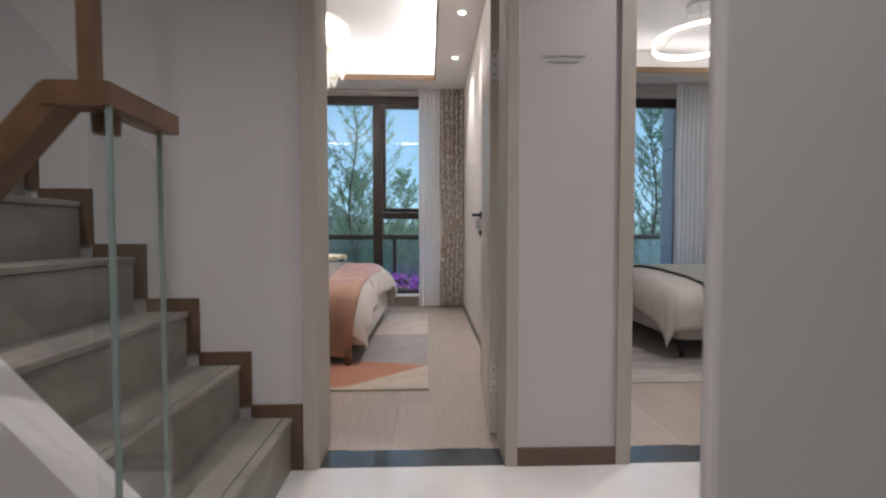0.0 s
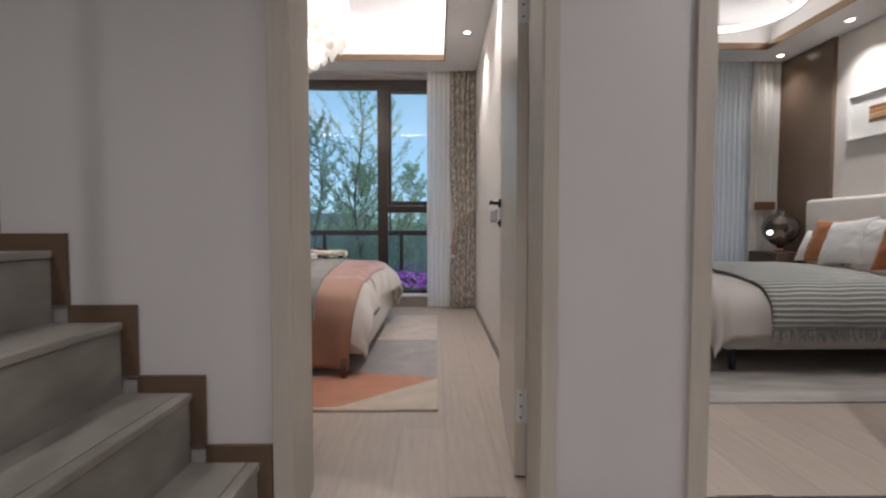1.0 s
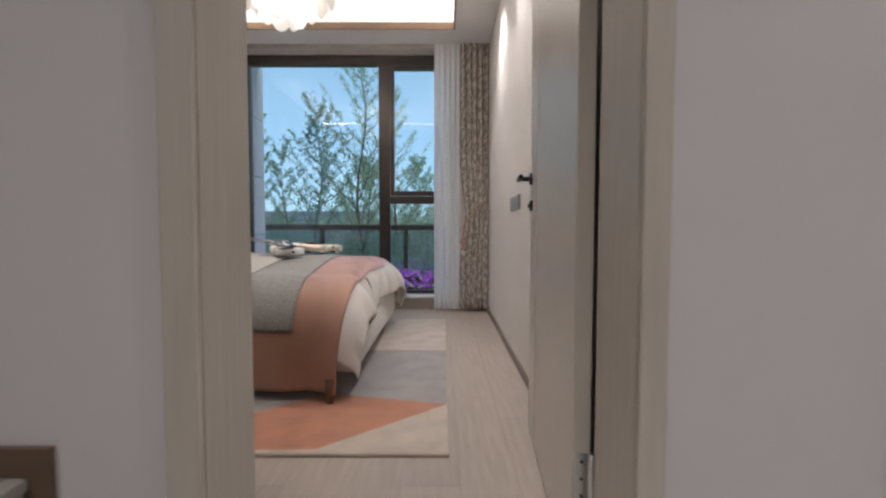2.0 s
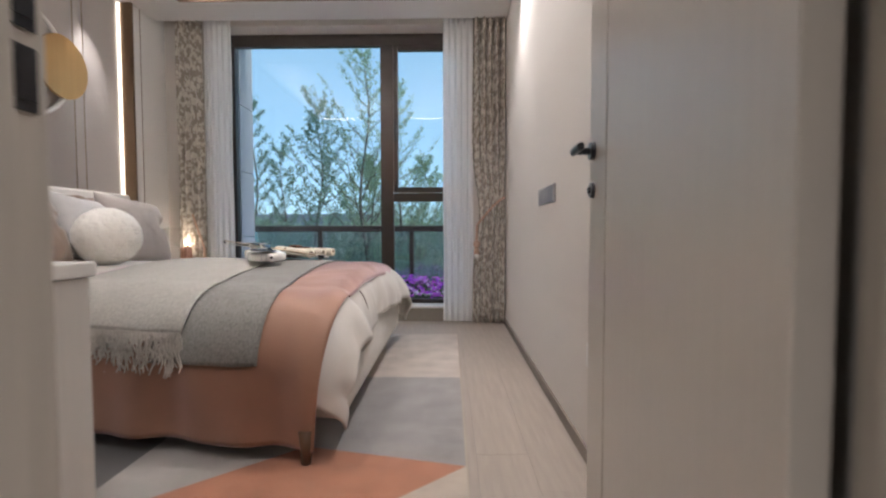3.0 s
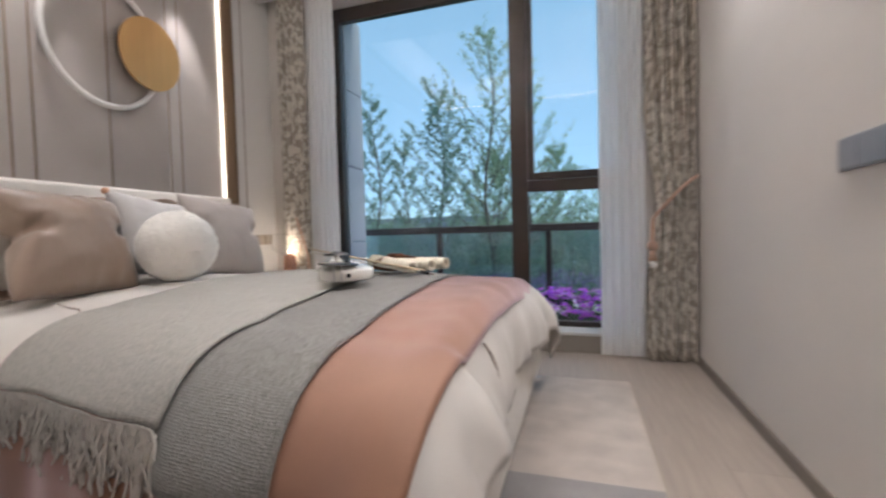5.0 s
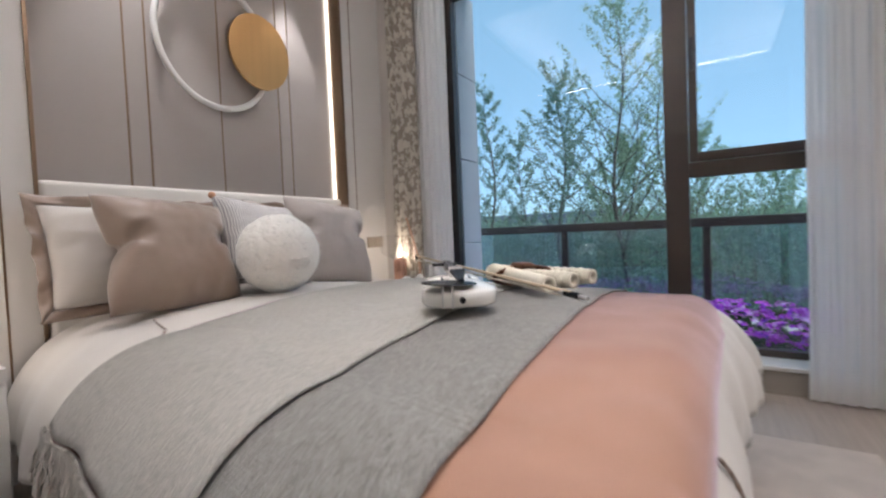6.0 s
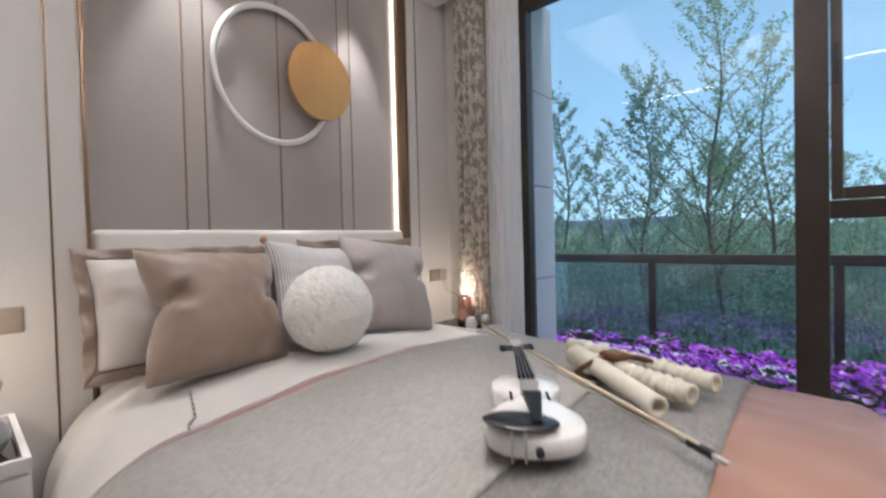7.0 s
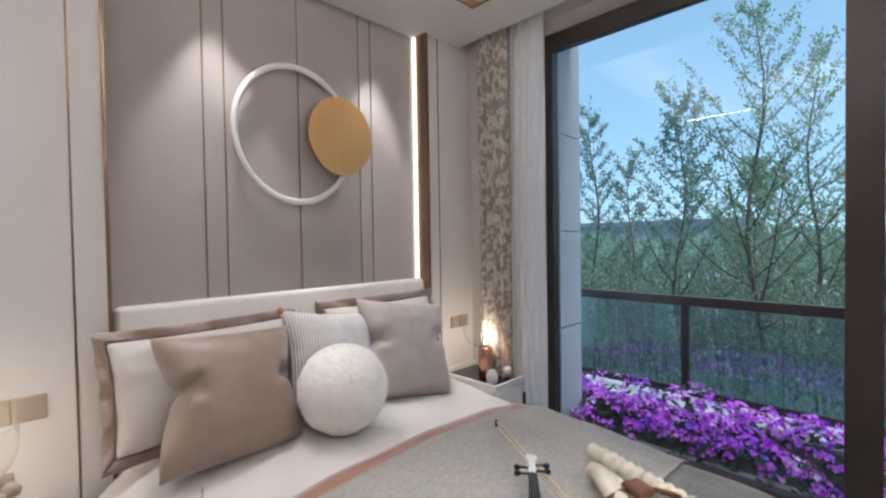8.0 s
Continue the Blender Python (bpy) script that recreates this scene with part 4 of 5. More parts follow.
M_PLATE = mat("grey_plate", (0.36, 0.345, 0.35), 0.35, 0.4, vary=0.03)
M_CHAMP = mat("champagne_plate", (0.50, 0.42, 0.34), 0.35, 0.5, vary=0.04)
M_PLATE_W = mat("white_plate", (0.72, 0.70, 0.68), 0.35, vary=0.02)
plate("light_switch", "grey four-gang light switch plate on the wall", RX0, 4.145, 1.003, 0.352, 0.088, M_PLATE, side=-1, split=4)
for y in (3.42, 3.325):
    ob = plate("wall_socket", "white wall socket low on the wall", RX0, y, 0.385, 0.086, 0.086, M_PLATE_W, side=-1, split=1)
    part("slot", boxes((-0.0135, -0.0125, -0.012, 0.012, -0.012, 0.004)), M_BLACK, ob)
for y in (5.80, 5.712):
    plate("wall_socket", "champagne coloured wall switch beside the headboard", HX, y, 0.815, 0.08, 0.08, M_CHAMP, side=1, split=1)
plate("wall_socket", "champagne coloured wall switch beside the headboard", HX, 3.62, 0.825, 0.086, 0.086, M_CHAMP, side=1, split=1)
plate("wall_socket", "champagne coloured wall switch beside the headboard", HX, 3.53, 0.825, 0.086, 0.086, M_CHAMP, side=1, split=1)

# ---- nightstands and lamps ----
M_DARKTOP = mat("dark_gloss_glass_top", (0.035, 0.03, 0.028), 0.06, vary=0.1)
M_COPPER = mat("rose_copper", (0.72, 0.42, 0.32), 0.22, 1.0, vary=0.06, scale=6)


def nightstand(at):
    ob = thing("nightstand", "white lacquered nightstand with a raised rim and dark glass top", "nightstand", at, "nightstands")
    w, d, h = 0.42, 0.47, 0.52
    part("carcass", boxes((0.0, d - 0.02, -w / 2, w / 2, 0.10, h - 0.035), bevel=0.006), M_RING, ob)
    part("top", boxes((0.018, d - 0.018, -w / 2 + 0.018, w / 2 - 0.018, h - 0.034, h - 0.028)), M_DARKTOP, ob, "dark glossy inset top")
    part("rim", boxes((0, d, -w / 2, -w / 2 + 0.016, h - 0.034, h), (0, d, w / 2 - 0.016, w / 2, h - 0.034, h), (0, 0.016, -w / 2 + 0.016, w / 2 - 0.016, h - 0.034, h), (d - 0.016, d, -w / 2 + 0.016, w / 2 - 0.016, h - 0.034, h)), M_RING, ob)
    dr = part("drawer", boxes((d - 0.019, d - 0.002, -w / 2 + 0.005, w / 2 - 0.005, 0.12, h - 0.045), bevel=0.003), M_RING, ob)
    part("handle", boxes((d - 0.002, d + 0.012, 0.06, 0.075, 0.30, 0.42), bevel=0.003), M_BLACK, dr, "dark upright pull")
    for x in (0.04, d - 0.06):
        for y in (-w / 2 + 0.04, w / 2 - 0.04):
            part("leg", rod(bmesh.new(), (x, y, 0), (x, y, 0.102), 0.012, 0.014, 10), M_BLACK, ob)
    return ob


nightstand((HX + 0.01, 5.755, 0))
nightstand((HX + 0.01, 3.42, 0))


def bedside_lamp(at, lit):
    ob = thing("bedside_lamp", "copper cylinder lamp with a clear glass bowl shade", "lamp", at, "bedside lamps")
    part("base", lathe(bmesh.new(), [(0, 0), (0.044, 0), (0.046, 0.004), (0.046, 0.19), (0.043, 0.195), (0, 0.195)], seg=32), M_COPPER, ob, "rose copper cylinder", True)
    prof = [(0.036, 0.193), (0.085, 0.212), (0.125, 0.245), (0.140, 0.29), (0.142, 0.365)]
    g = part("shade", lathe(bmesh.new(), prof + [(0.139, 0.3655), (0.139, 0.36)], seg=40), M_CLEAR, ob, "clear glass bowl", True)
    g.visible_shadow = False
    part("socket", rod(bmesh.new(), (0, 0, 0.193), (0, 0, 0.212), 0.014), M_COPPER, ob)
    part("bulb", lathe(bmesh.new(), [(0, 0.212), (0.006, 0.213), (0.008, 0.221), (0.006, 0.231), (0.002, 0.239), (0, 0.240)], seg=16), M_BULB if lit else M_CLEAR, ob, "", True)
    return ob


bedside_lamp((-1.83, 5.71, 0.493), True)
bedside_lamp((-1.87, 3.45, 0.493), True)
for y in (5.71, 3.45):
    d = bpy.data.lights.new("bedside_light", "POINT")
    d.energy, d.color, d.shadow_soft_size = 1.8, (1.0, 0.84, 0.68), 0.006
    new("bedside_light", d).location = (-1.83 if y > 5 else -1.87, y, 0.738)

ob = thing("ornament", "small white ribbed pine-cone shaped candle", "candle", (-1.735, 5.655, 0.493))
part("wax", lathe(bmesh.new(), [(0, 0), (0.030, 0), (0.034, 0.008), (0.031, 0.016), (0.036, 0.022), (0.036, 0.032), (0.032, 0.036), (0.035, 0.042), (0.034, 0.052), (0.029, 0.056), (0.031, 0.062), (0.024, 0.074), (0.018, 0.078), (0, 0.082)], seg=20), M_RING, ob, "", True)
vase = thing("vase", "small grey round vase with dried flowers", "vase", (-1.80, 3.54, 0.493))
part("body", lathe(bmesh.new(), [(0, 0), (0.04, 0), (0.062, 0.03), (0.066, 0.055), (0.05, 0.085), (0.025, 0.10), (0.022, 0.108), (0.018, 0.10)], seg=28), mat("grey_glaze", (0.36, 0.37, 0.37), 0.3, vary=0.05), vase, "", True)
M_DRY = mat("dried_flower", (0.55, 0.44, 0.33), 0.9, vary=0.15, scale=30)
for k in range(5):
    a = k * 1.3
    part("stem", rod(bmesh.new(), (0, 0, 0.09), (0.03 * math.cos(a), 0.03 * math.sin(a), 0.17 + 0.015 * k), 0.0015, seg=5), M_DRY, vase)
    bm = bmesh.new()
    bmesh.ops.create_icosphere(bm, subdivisions=2, radius=0.022, matrix=Matrix.Translation((0.03 * math.cos(a), 0.03 * math.sin(a), 0.18 + 0.015 * k)))
    for v in bm.verts:
        v.co += Vector((noise.noise(v.co * 80), noise.noise(v.co * 80 + Vector((9, 0, 0))), noise.noise(v.co * 80 + Vector((0, 9, 0))))) * 0.008
    part("flower", bm, M_DRY, vase, "", True)

# ---- violin, bow and rolls on the bed ----
M_VIOLIN = mat("white_lacquered_wood", (0.84, 0.82, 0.78), 0.16, vary=0.015, coat=0.5)
M_EBONY = mat("black_ebony", (0.02, 0.02, 0.024), 0.25, vary=0.1)
M_STRING = mat("steel_string", (0.6, 0.6, 0.6), 0.3, 1.0)
HALF = ((0.0, 0.0), (0.010, 0.058), (0.035, 0.090), (0.075, 0.103), (0.115, 0.098), (0.140, 0.080), (0.150, 0.072), (0.158, 0.066), (0.180, 0.055), (0.205, 0.056), (0.222, 0.066), (0.232, 0.074), (0.245, 0.080), (0.285, 0.083), (0.320, 0.074), (0.345, 0.050), (0.355, 0.0))


def violin(m):
    ob = thing("violin", "white violin with black fittings lying on the bed", "violin")
    ob.matrix_world = m
    bm = bmesh.new()
    loop = [(x, w) for x, w in HALF] + [(x, -w) for x, w in reversed(HALF[1:-1])]
    for _ in range(2):
        loop = [(p[0] * k + q[0] * (1 - k), p[1] * k + q[1] * (1 - k)) for p, q in zip(loop, loop[1:] + loop[:1]) for k in (0.75, 0.25)]
    rings = []
    for z, k in ((0.0, 0.96), (0.006, 1.0), (0.036, 1.0), (0.042, 0.96), (0.052, 0.6), (0.056, 0.25)):
        rings.append([bm.verts.new((0.178 + (x - 0.178) * k, w * k, z)) for x, w in loop])
    for a, b in zip(rings, rings[1:]):
        for i in range(len(loop)):
            bm.faces.new((a[i], a[(i + 1) % len(loop)], b[(i + 1) % len(loop)], b[i]))
    bm.faces.new(rings[-1]), bm.faces.new(list(reversed(rings[0])))
    part("body", bm, M_VIOLIN, ob, "white lacquered body", True)
    part("neck", boxes((0.34, 0.50, -0.011, 0.011, 0.035, 0.062), bevel=0.005), M_VIOLIN, ob)
    bm = bmesh.new()
    vs = [bm.verts.new(c) for c in ((0.235, -0.020, 0.070), (0.235, 0.020, 0.070), (0.495, 0.011, 0.066), (0.495, -0.011, 0.066), (0.235, -0.020, 0.077), (0.235, 0.020, 0.077), (0.495, 0.011, 0.072), (0.495, -0.011, 0.072))]
    for f in ((3, 2, 1, 0), (4, 5, 6, 7), (0, 1, 5, 4), (1, 2, 6, 5), (2, 3, 7, 6), (3, 0, 4, 7)):
        bm.faces.new([vs[i] for i in f])
    part("fingerboard", bm, M_EBONY, ob)
    bm = bmesh.new()
    vs = [bm.verts.new(c) for c in ((0.02, -0.008, 0.066), (0.02, 0.008, 0.066), (0.125, 0.021, 0.078), (0.125, -0.021, 0.078), (0.02, -0.007, 0.072), (0.02, 0.007, 0.072), (0.125, 0.019, 0.086), (0.125, -0.019, 0.086))]
    for f in ((3, 2, 1, 0), (4, 5, 6, 7), (0, 1, 5, 4), (1, 2, 6, 5), (2, 3, 7, 6), (3, 0, 4, 7)):
        bm.faces.new([vs[i] for i in f])
    part("tailpiece", bm, M_EBONY, ob)
    part("bridge", boxes((0.170, 0.174, -0.020, 0.020, 0.054, 0.088), bevel=0.001), M_VIOLIN, ob)
    bm = bmesh.new()
    bmesh.ops.create_uvsphere(bm, u_segments=24, v_segments=10, radius=1.0)
    for v in bm.verts:
        v.co = Vector((0.040 + v.co.x * 0.040, 0.030 + v.co.y * 0.074, 0.060 + v.co.z * 0.007 + 0.004 * v.co.y))
    part("chin_rest", bm, M_EBONY, ob, "black chin rest", True)
    for y in (0.025, 0.05):
        part("clamp", rod(bmesh.new(), (-0.002, y, 0.0), (-0.002, y, 0.06), 0.0022, seg=8), M_STRING, ob)
    part("end_button", rod(bmesh.new(), (-0.012, 0, 0.022), (0.004, 0, 0.022), 0.008), M_EBONY, ob)
    part("scroll", lathe(boxes((0.50, 0.575, -0.011, 0.011, 0.040, 0.066), bevel=0.004), [(0, -0.014), (0.018, -0.012), (0.018, 0.012), (0, 0.014)], (0.585, 0, 0.053), 18), M_VIOLIN, ob)
    for k, s in enumerate((1, -1, 1, -1)):
        x = 0.515 + 0.015 * k
        part("peg", lathe(rod(bmesh.new(), (x, 0, 0.055), (x, s * 0.040, 0.055), 0.0035, seg=8), [(0, -0.004), (0.010, -0.003), (0.010, 0.003), (0, 0.004)], (x, s * 0.042, 0.055), 10), M_EBONY, ob)
    for k in range(4):
        y = (k - 1.5)
        bm = bmesh.new()
        rod(bm, (0.12, y * 0.008, 0.086), (0.172, y * 0.010, 0.089), 0.0006, seg=4)
        rod(bm, (0.172, y * 0.010, 0.089), (0.50, y * 0.005, 0.074), 0.0006, seg=4)
        part("string", bm, M_STRING, ob)
    for s in (-1, 1):
        part("sound_hole", boxes((0.150, 0.195, s * 0.040 - 0.003, s * 0.040 + 0.003, 0.0535, 0.0552)), M_EBONY, ob)
    return ob


VZ = 0.668
violin(Matrix.Translation((-0.437, 4.165, VZ)) @ pose(0, 0, 0, 0, -2.5, 126) @ Matrix.Scale(0.95, 4))

bow = thing("violin_bow", "pale wooden violin bow resting across the violin", "violin bow")
A, B = Vector((-0.185, 4.335, VZ + 0.014)), Vector((-0.965, 4.715, 0.765))
part("stick", rod(bmesh.new(), A.lerp(B, 0.06), B, 0.0052, 0.0040, 8), mat("pale_pernambuco", (0.62, 0.50, 0.34), 0.35, vary=0.1), bow, "", True)
part("hair", rod(bmesh.new(), A.lerp(B, 0.10) - Vector((0, 0, 0.012)), B - Vector((0, 0, 0.016)), 0.0028, seg=6), mat("white_horsehair", (0.72, 0.68, 0.58), 0.6), bow)
fr = part("frog", rod(bmesh.new(), A.lerp(B, 0.03) - Vector((0, 0, 0.004)), A.lerp(B, 0.085) - Vector((0, 0, 0.004)), 0.009, 0.008, 8), M_EBONY, bow, "black frog")
part("ferrule", rod(bmesh.new(), A.lerp(B, 0.085) - Vector((0, 0, 0.004)), A.lerp(B, 0.105) - Vector((0, 0, 0.004)), 0.0085, 0.0065, 10), M_STEEL, fr)
part("screw", rod(bmesh.new(), A - Vector((0, 0, 0.004)), A.lerp(B, 0.03) - Vector((0, 0, 0.004)), 0.005, 0.006, 8), M_STEEL, bow)
part("tip", rod(bmesh.new(), B - Vector((0, 0, 0.02)), B + Vector((0, 0, 0.004)), 0.004, 0.006, 8), M_EBONY, bow)

M_PAPER = mat("cream_rolled_paper", (0.74, 0.68, 0.56), 0.75, vary=0.06, scale=30, grain=0.4, grain_scale=120)
M_LEATHER = mat("brown_leather_band", (0.16, 0.065, 0.03), 0.5, vary=0.2, scale=30)
RZ = 0.69


def roll(a, b, ribbed, r=0.025):
    ob = thing("paper_roll", "cream rolled paper tube with ribs" if ribbed else "cream rolled paper tube with an open end", "paper roll", a, "rolls tied with leather")
    a, b = Vector(a), Vector(b)
    n = 96 if ribbed else 10
    d = (b - a)
    q = d.to_track_quat("Z", "Y").to_matrix().to_4x4()
    prof = []
    for k in range(n + 1):
        t = k / n
        rr = r * (1 + (0.40 * abs(math.sin(t * 3.1416 * 15)) - 0.22 if ribbed and 0.1 < t < 0.95 else 0))
        prof.append((rr, t * d.length))
    prof += [(r * 0.55, d.length - 0.001), (r * 0.5, d.length - 0.05)]
    bm = lathe(bmesh.new(), [(r * 0.5, 0.0)] + prof, seg=18)
    bm.transform(q)
    part("tube", bm, M_PAPER, ob, "", True)
    return ob


roll((-0.715, 4.885, RZ), (-0.265, 4.729, RZ), True)
roll((-0.66, 4.775, RZ), (-0.294, 4.61, RZ), True)
roll((-0.63, 4.745, RZ + 0.018), (-0.333, 4.487, RZ), False)
band = thing("leather_strap", "brown leather strap tied round the paper rolls", "strap", (-0.50, 4.705, RZ + 0.004), turn=-25)
bm = bmesh.new()
for k in range(24):
    a, b = 2 * math.pi * k / 24, 2 * math.pi * (k + 1) / 24
    pa, pb = (0.012 * math.sin(3 * a) + 0.03 * math.cos(a), 0.105 * math.cos(a), 0.030 * math.sin(a)), (0.012 * math.sin(3 * b) + 0.03 * math.cos(b), 0.105 * math.cos(b), 0.030 * math.sin(b))
    rod(bm, pa, pb, 0.008, seg=6)
part("strap", bm, M_LEATHER, band, "", True)
part("knot", boxes((-0.035, 0.03, -0.03, 0.03, 0.022, 0.045), bevel=0.01), M_LEATHER, band)

# ---- rug ----


def prism(pts, z0, z1):
    bm = bmesh.new()
    lo = [bm.verts.new((x, y, z0)) for x, y in pts]
    hi = [bm.verts.new((x, y, z1)) for x, y in pts]
    bm.faces.new(hi), bm.faces.new(list(reversed(lo)))
    for i in range(len(pts)):
        j = (i + 1) % len(pts)
        bm.faces.new((lo[i], lo[j], hi[j], hi[i]))
    bmesh.ops.recalc_face_normals(bm, faces=bm.faces)
    return bm


def pile(name, c, vary=0.10):
    return mat(name, c, 0.95, vary=vary + 0.1, scale=7, grain=0.9, grain_scale=350, sheen=0.3)


rug = thing("rug", "short-pile rug with orange, grey and beige geometric fields", "rug")
RXA, RXB, RYA, RYB, RT = -1.75, 0.547, 2.945, 5.335, 0.012
FIELDS = (
    ("beige", (0.54, 0.455, 0.375), ((RXA, RYA), (RXB, RYA), (RXB, 3.40), (0.05, 2.975), (-0.60, 2.965), (RXA, 2.965))),
    ("terracotta", (0.47, 0.20, 0.115), ((RXB, 3.40), (-0.05, 3.53), (-0.60, 3.05), (-0.60, 2.965), (0.05, 2.975))),
    ("light_grey", (0.42, 0.39, 0.36), ((-0.05, 3.53), (-0.62, 3.53), (-0.62, 3.05), (-0.60, 3.05))),
    ("charcoal", (0.09, 0.085, 0.085), ((RXA, 2.965), (-0.60, 2.965), (-0.60, 3.05), (-0.62, 3.05), (-0.62, 4.315), (RXA, 4.315))),
    ("grey", (0.33, 0.305, 0.295), ((RXB, 3.40), (RXB, 4.315), (-0.62, 4.315), (-0.62, 3.53), (-0.05, 3.53))),
    ("sand", (0.58, 0.50, 0.44), ((RXA, 4.315), (RXB, 4.315), (RXB, RYB), (0.12, RYB), (-0.3, 4.9), (RXA, 4.9))),
    ("pale_grey", (0.47, 0.45, 0.46), ((RXA, 4.9), (-0.3, 4.9), (0.12, RYB), (RXA, RYB))),
)
for n, c, pts in FIELDS:
    part("field", prism(pts, 0.0, RT), pile("rug_" + n, c), rug, n.replace("_", " ") + " pile field")
part("edge", boxes((RXB, RXB + 0.006, RYA, RYB, 0, RT - 0.002), (RXA, RXB, RYA - 0.006, RYA, 0, RT - 0.002)), mat("rug_binding", (0.45, 0.38, 0.31), 0.9), rug, "woven binding")

# ---- door leaf ----
door = tagged(thing("door_1", "pale wood veneer door standing open with a black lever handle", "door", (0.826, 2.352, 0), turn=-4.2), kind="structure")
part("leaf", boxes((0.0, 0.04, 0.006, 0.652, 0.012, DH - 0.012), bevel=0.002), M_LEAF, door)
part("edge_stile", boxes((0.0, 0.04, 0.660, 0.815, 0.012, DH - 0.012), bevel=0.002), M_LEAF, door)
part("groove", boxes((0.003, 0.037, 0.651, 0.661, 0.012, DH - 0.012)), M_BRONZE, door, "thin dark inlaid strip")
for z in (0.267, 1.665):
    h = part("hinge", boxes((0.004, 0.038, 0.003, 0.006, z - 0.06, z + 0.06)), M_STEEL, door, "steel butt hinge")
    part("knuckle", rod(bmesh.new(), (0.042, 0.0, z - 0.06), (0.042, 0.0, z + 0.06), 0.007, seg=10), M_STEEL, h)
    for k in (-0.04, 0.0, 0.04):
        part("screw", rod(bmesh.new(), (0.02, 0.0015, z + k), (0.02, 0.0035, z + k), 0.004, seg=8), M_BLACK, h)
for s in (-1, 1):
    x = 0.0 if s < 0 else 0.04
    rose = part("handle_rose", rod(bmesh.new(), (x, 0.772, 1.037), (x + s * 0.012, 0.772, 1.037), 0.025, 0.023, 24), M_BLACK, door, "black handle rose")
    bm = rod(bmesh.new(), (x + s * 0.012, 0.772, 1.037), (x + s * 0.052, 0.772, 1.037), 0.010, 0.009, 14)
    box(bm, min(x + s * 0.044, x + s * 0.062), max(x + s * 0.044, x + s * 0.062), 0.682, 0.784, 1.025, 1.045, bevel=0.007)
    part("lever", bm, M_BLACK, rose, "black lever handle")
    key = part("keyhole_plate", rod(bmesh.new(), (x, 0.772, 0.931), (x + s * 0.010, 0.772, 0.931), 0.022, 0.020, 24), M_BLACK, door, "black round keyhole plate")
    part("cylinder", rod(bmesh.new(), (x + s * 0.010, 0.772, 0.931), (x + s * 0.016, 0.772, 0.931), 0.009, seg=12), M_BLACK, key)
strike = thing("strike_plate", "dark strike plates let into the door lining", "strike plate", (D1[0] - REB + 0.0005, 2.326, 0.98))
for z in (0.055, -0.02):
    p = part("plate", boxes((0.0, 0.003, -0.014, 0.014, z - 0.03, z + 0.03), bevel=0.001), M_BLACK, strike)
    part("slot", boxes((0.003, 0.0045, -0.009, 0.009, z - 0.02, z + 0.02)), M_BLACK, p)

# ---- desk beside the door ----
desk = thing("dressing_table", "white wooden dressing table with a side panel", "dressing table", (-1.05, 2.53, 0))
part("tabletop", boxes((-0.86, 0.872, -0.18, 0.215, 0.737, 0.765), bevel=0.004), M_RING, desk)
for x in (-0.85, 0.835):
    part("side_panel", boxes((x, x + 0.03, -0.175, 0.205, 0.0, 0.736), bevel=0.003), mat("white_oak_veneer", (0.68, 0.645, 0.60), 0.5, vary=0.06, scale=8, stretch=(6, 6, 0.4), grain=0.1), desk)
part("apron", boxes((-0.82, 0.835, -0.165, 0.17, 0.62, 0.736), bevel=0.003), M_RING, desk)

# ---- curtains ----


def patterned(m, base, fig, sc=9.0):
    n, l = m.node_tree.nodes, m.node_tree.links
    co, mp, vo, rp = n.new("ShaderNodeTexCoord"), n.new("ShaderNodeMapping"), n.new("ShaderNodeTexNoise"), n.new("ShaderNodeValToRGB")
    mp.inputs["Scale"].default_value = (15.0, 46.0, 1.0)
    vo.inputs["Scale"].default_value, vo.inputs["Detail"].default_value, vo.inputs["Roughness"].default_value = 1.0, 2.0, 0.6
    rp.color_ramp.elements[0].color, rp.color_ramp.elements[1].color = (*base, 1), (*fig, 1)
    rp.color_ramp.elements[0].position, rp.color_ramp.elements[1].position = 0.46, 0.53
    l.new(co.outputs["UV"], mp.inputs[0]), l.new(mp.outputs[0], vo.inputs["Vector"]), l.new(vo.outputs[0], rp.inputs[0])
    l.new(rp.outputs[0], n["Principled BSDF"].inputs["Base Color"])
    return m


M_DRAPE = patterned(mat("patterned_curtain_fabric", (0.4, 0.36, 0.3), 0.85, grain=0.3, grain_scale=300, sheen=0.2), (0.62, 0.58, 0.51), (0.34, 0.295, 0.245))
M_DRAPE_B = mat("ivory_curtain_fabric", (0.68, 0.645, 0.60), 0.85, vary=0.05, scale=4, grain=0.3, grain_scale=300, sheen=0.2)
M_BAND = mat("brown_tieback", (0.15, 0.075, 0.035), 0.5, vary=0.1)


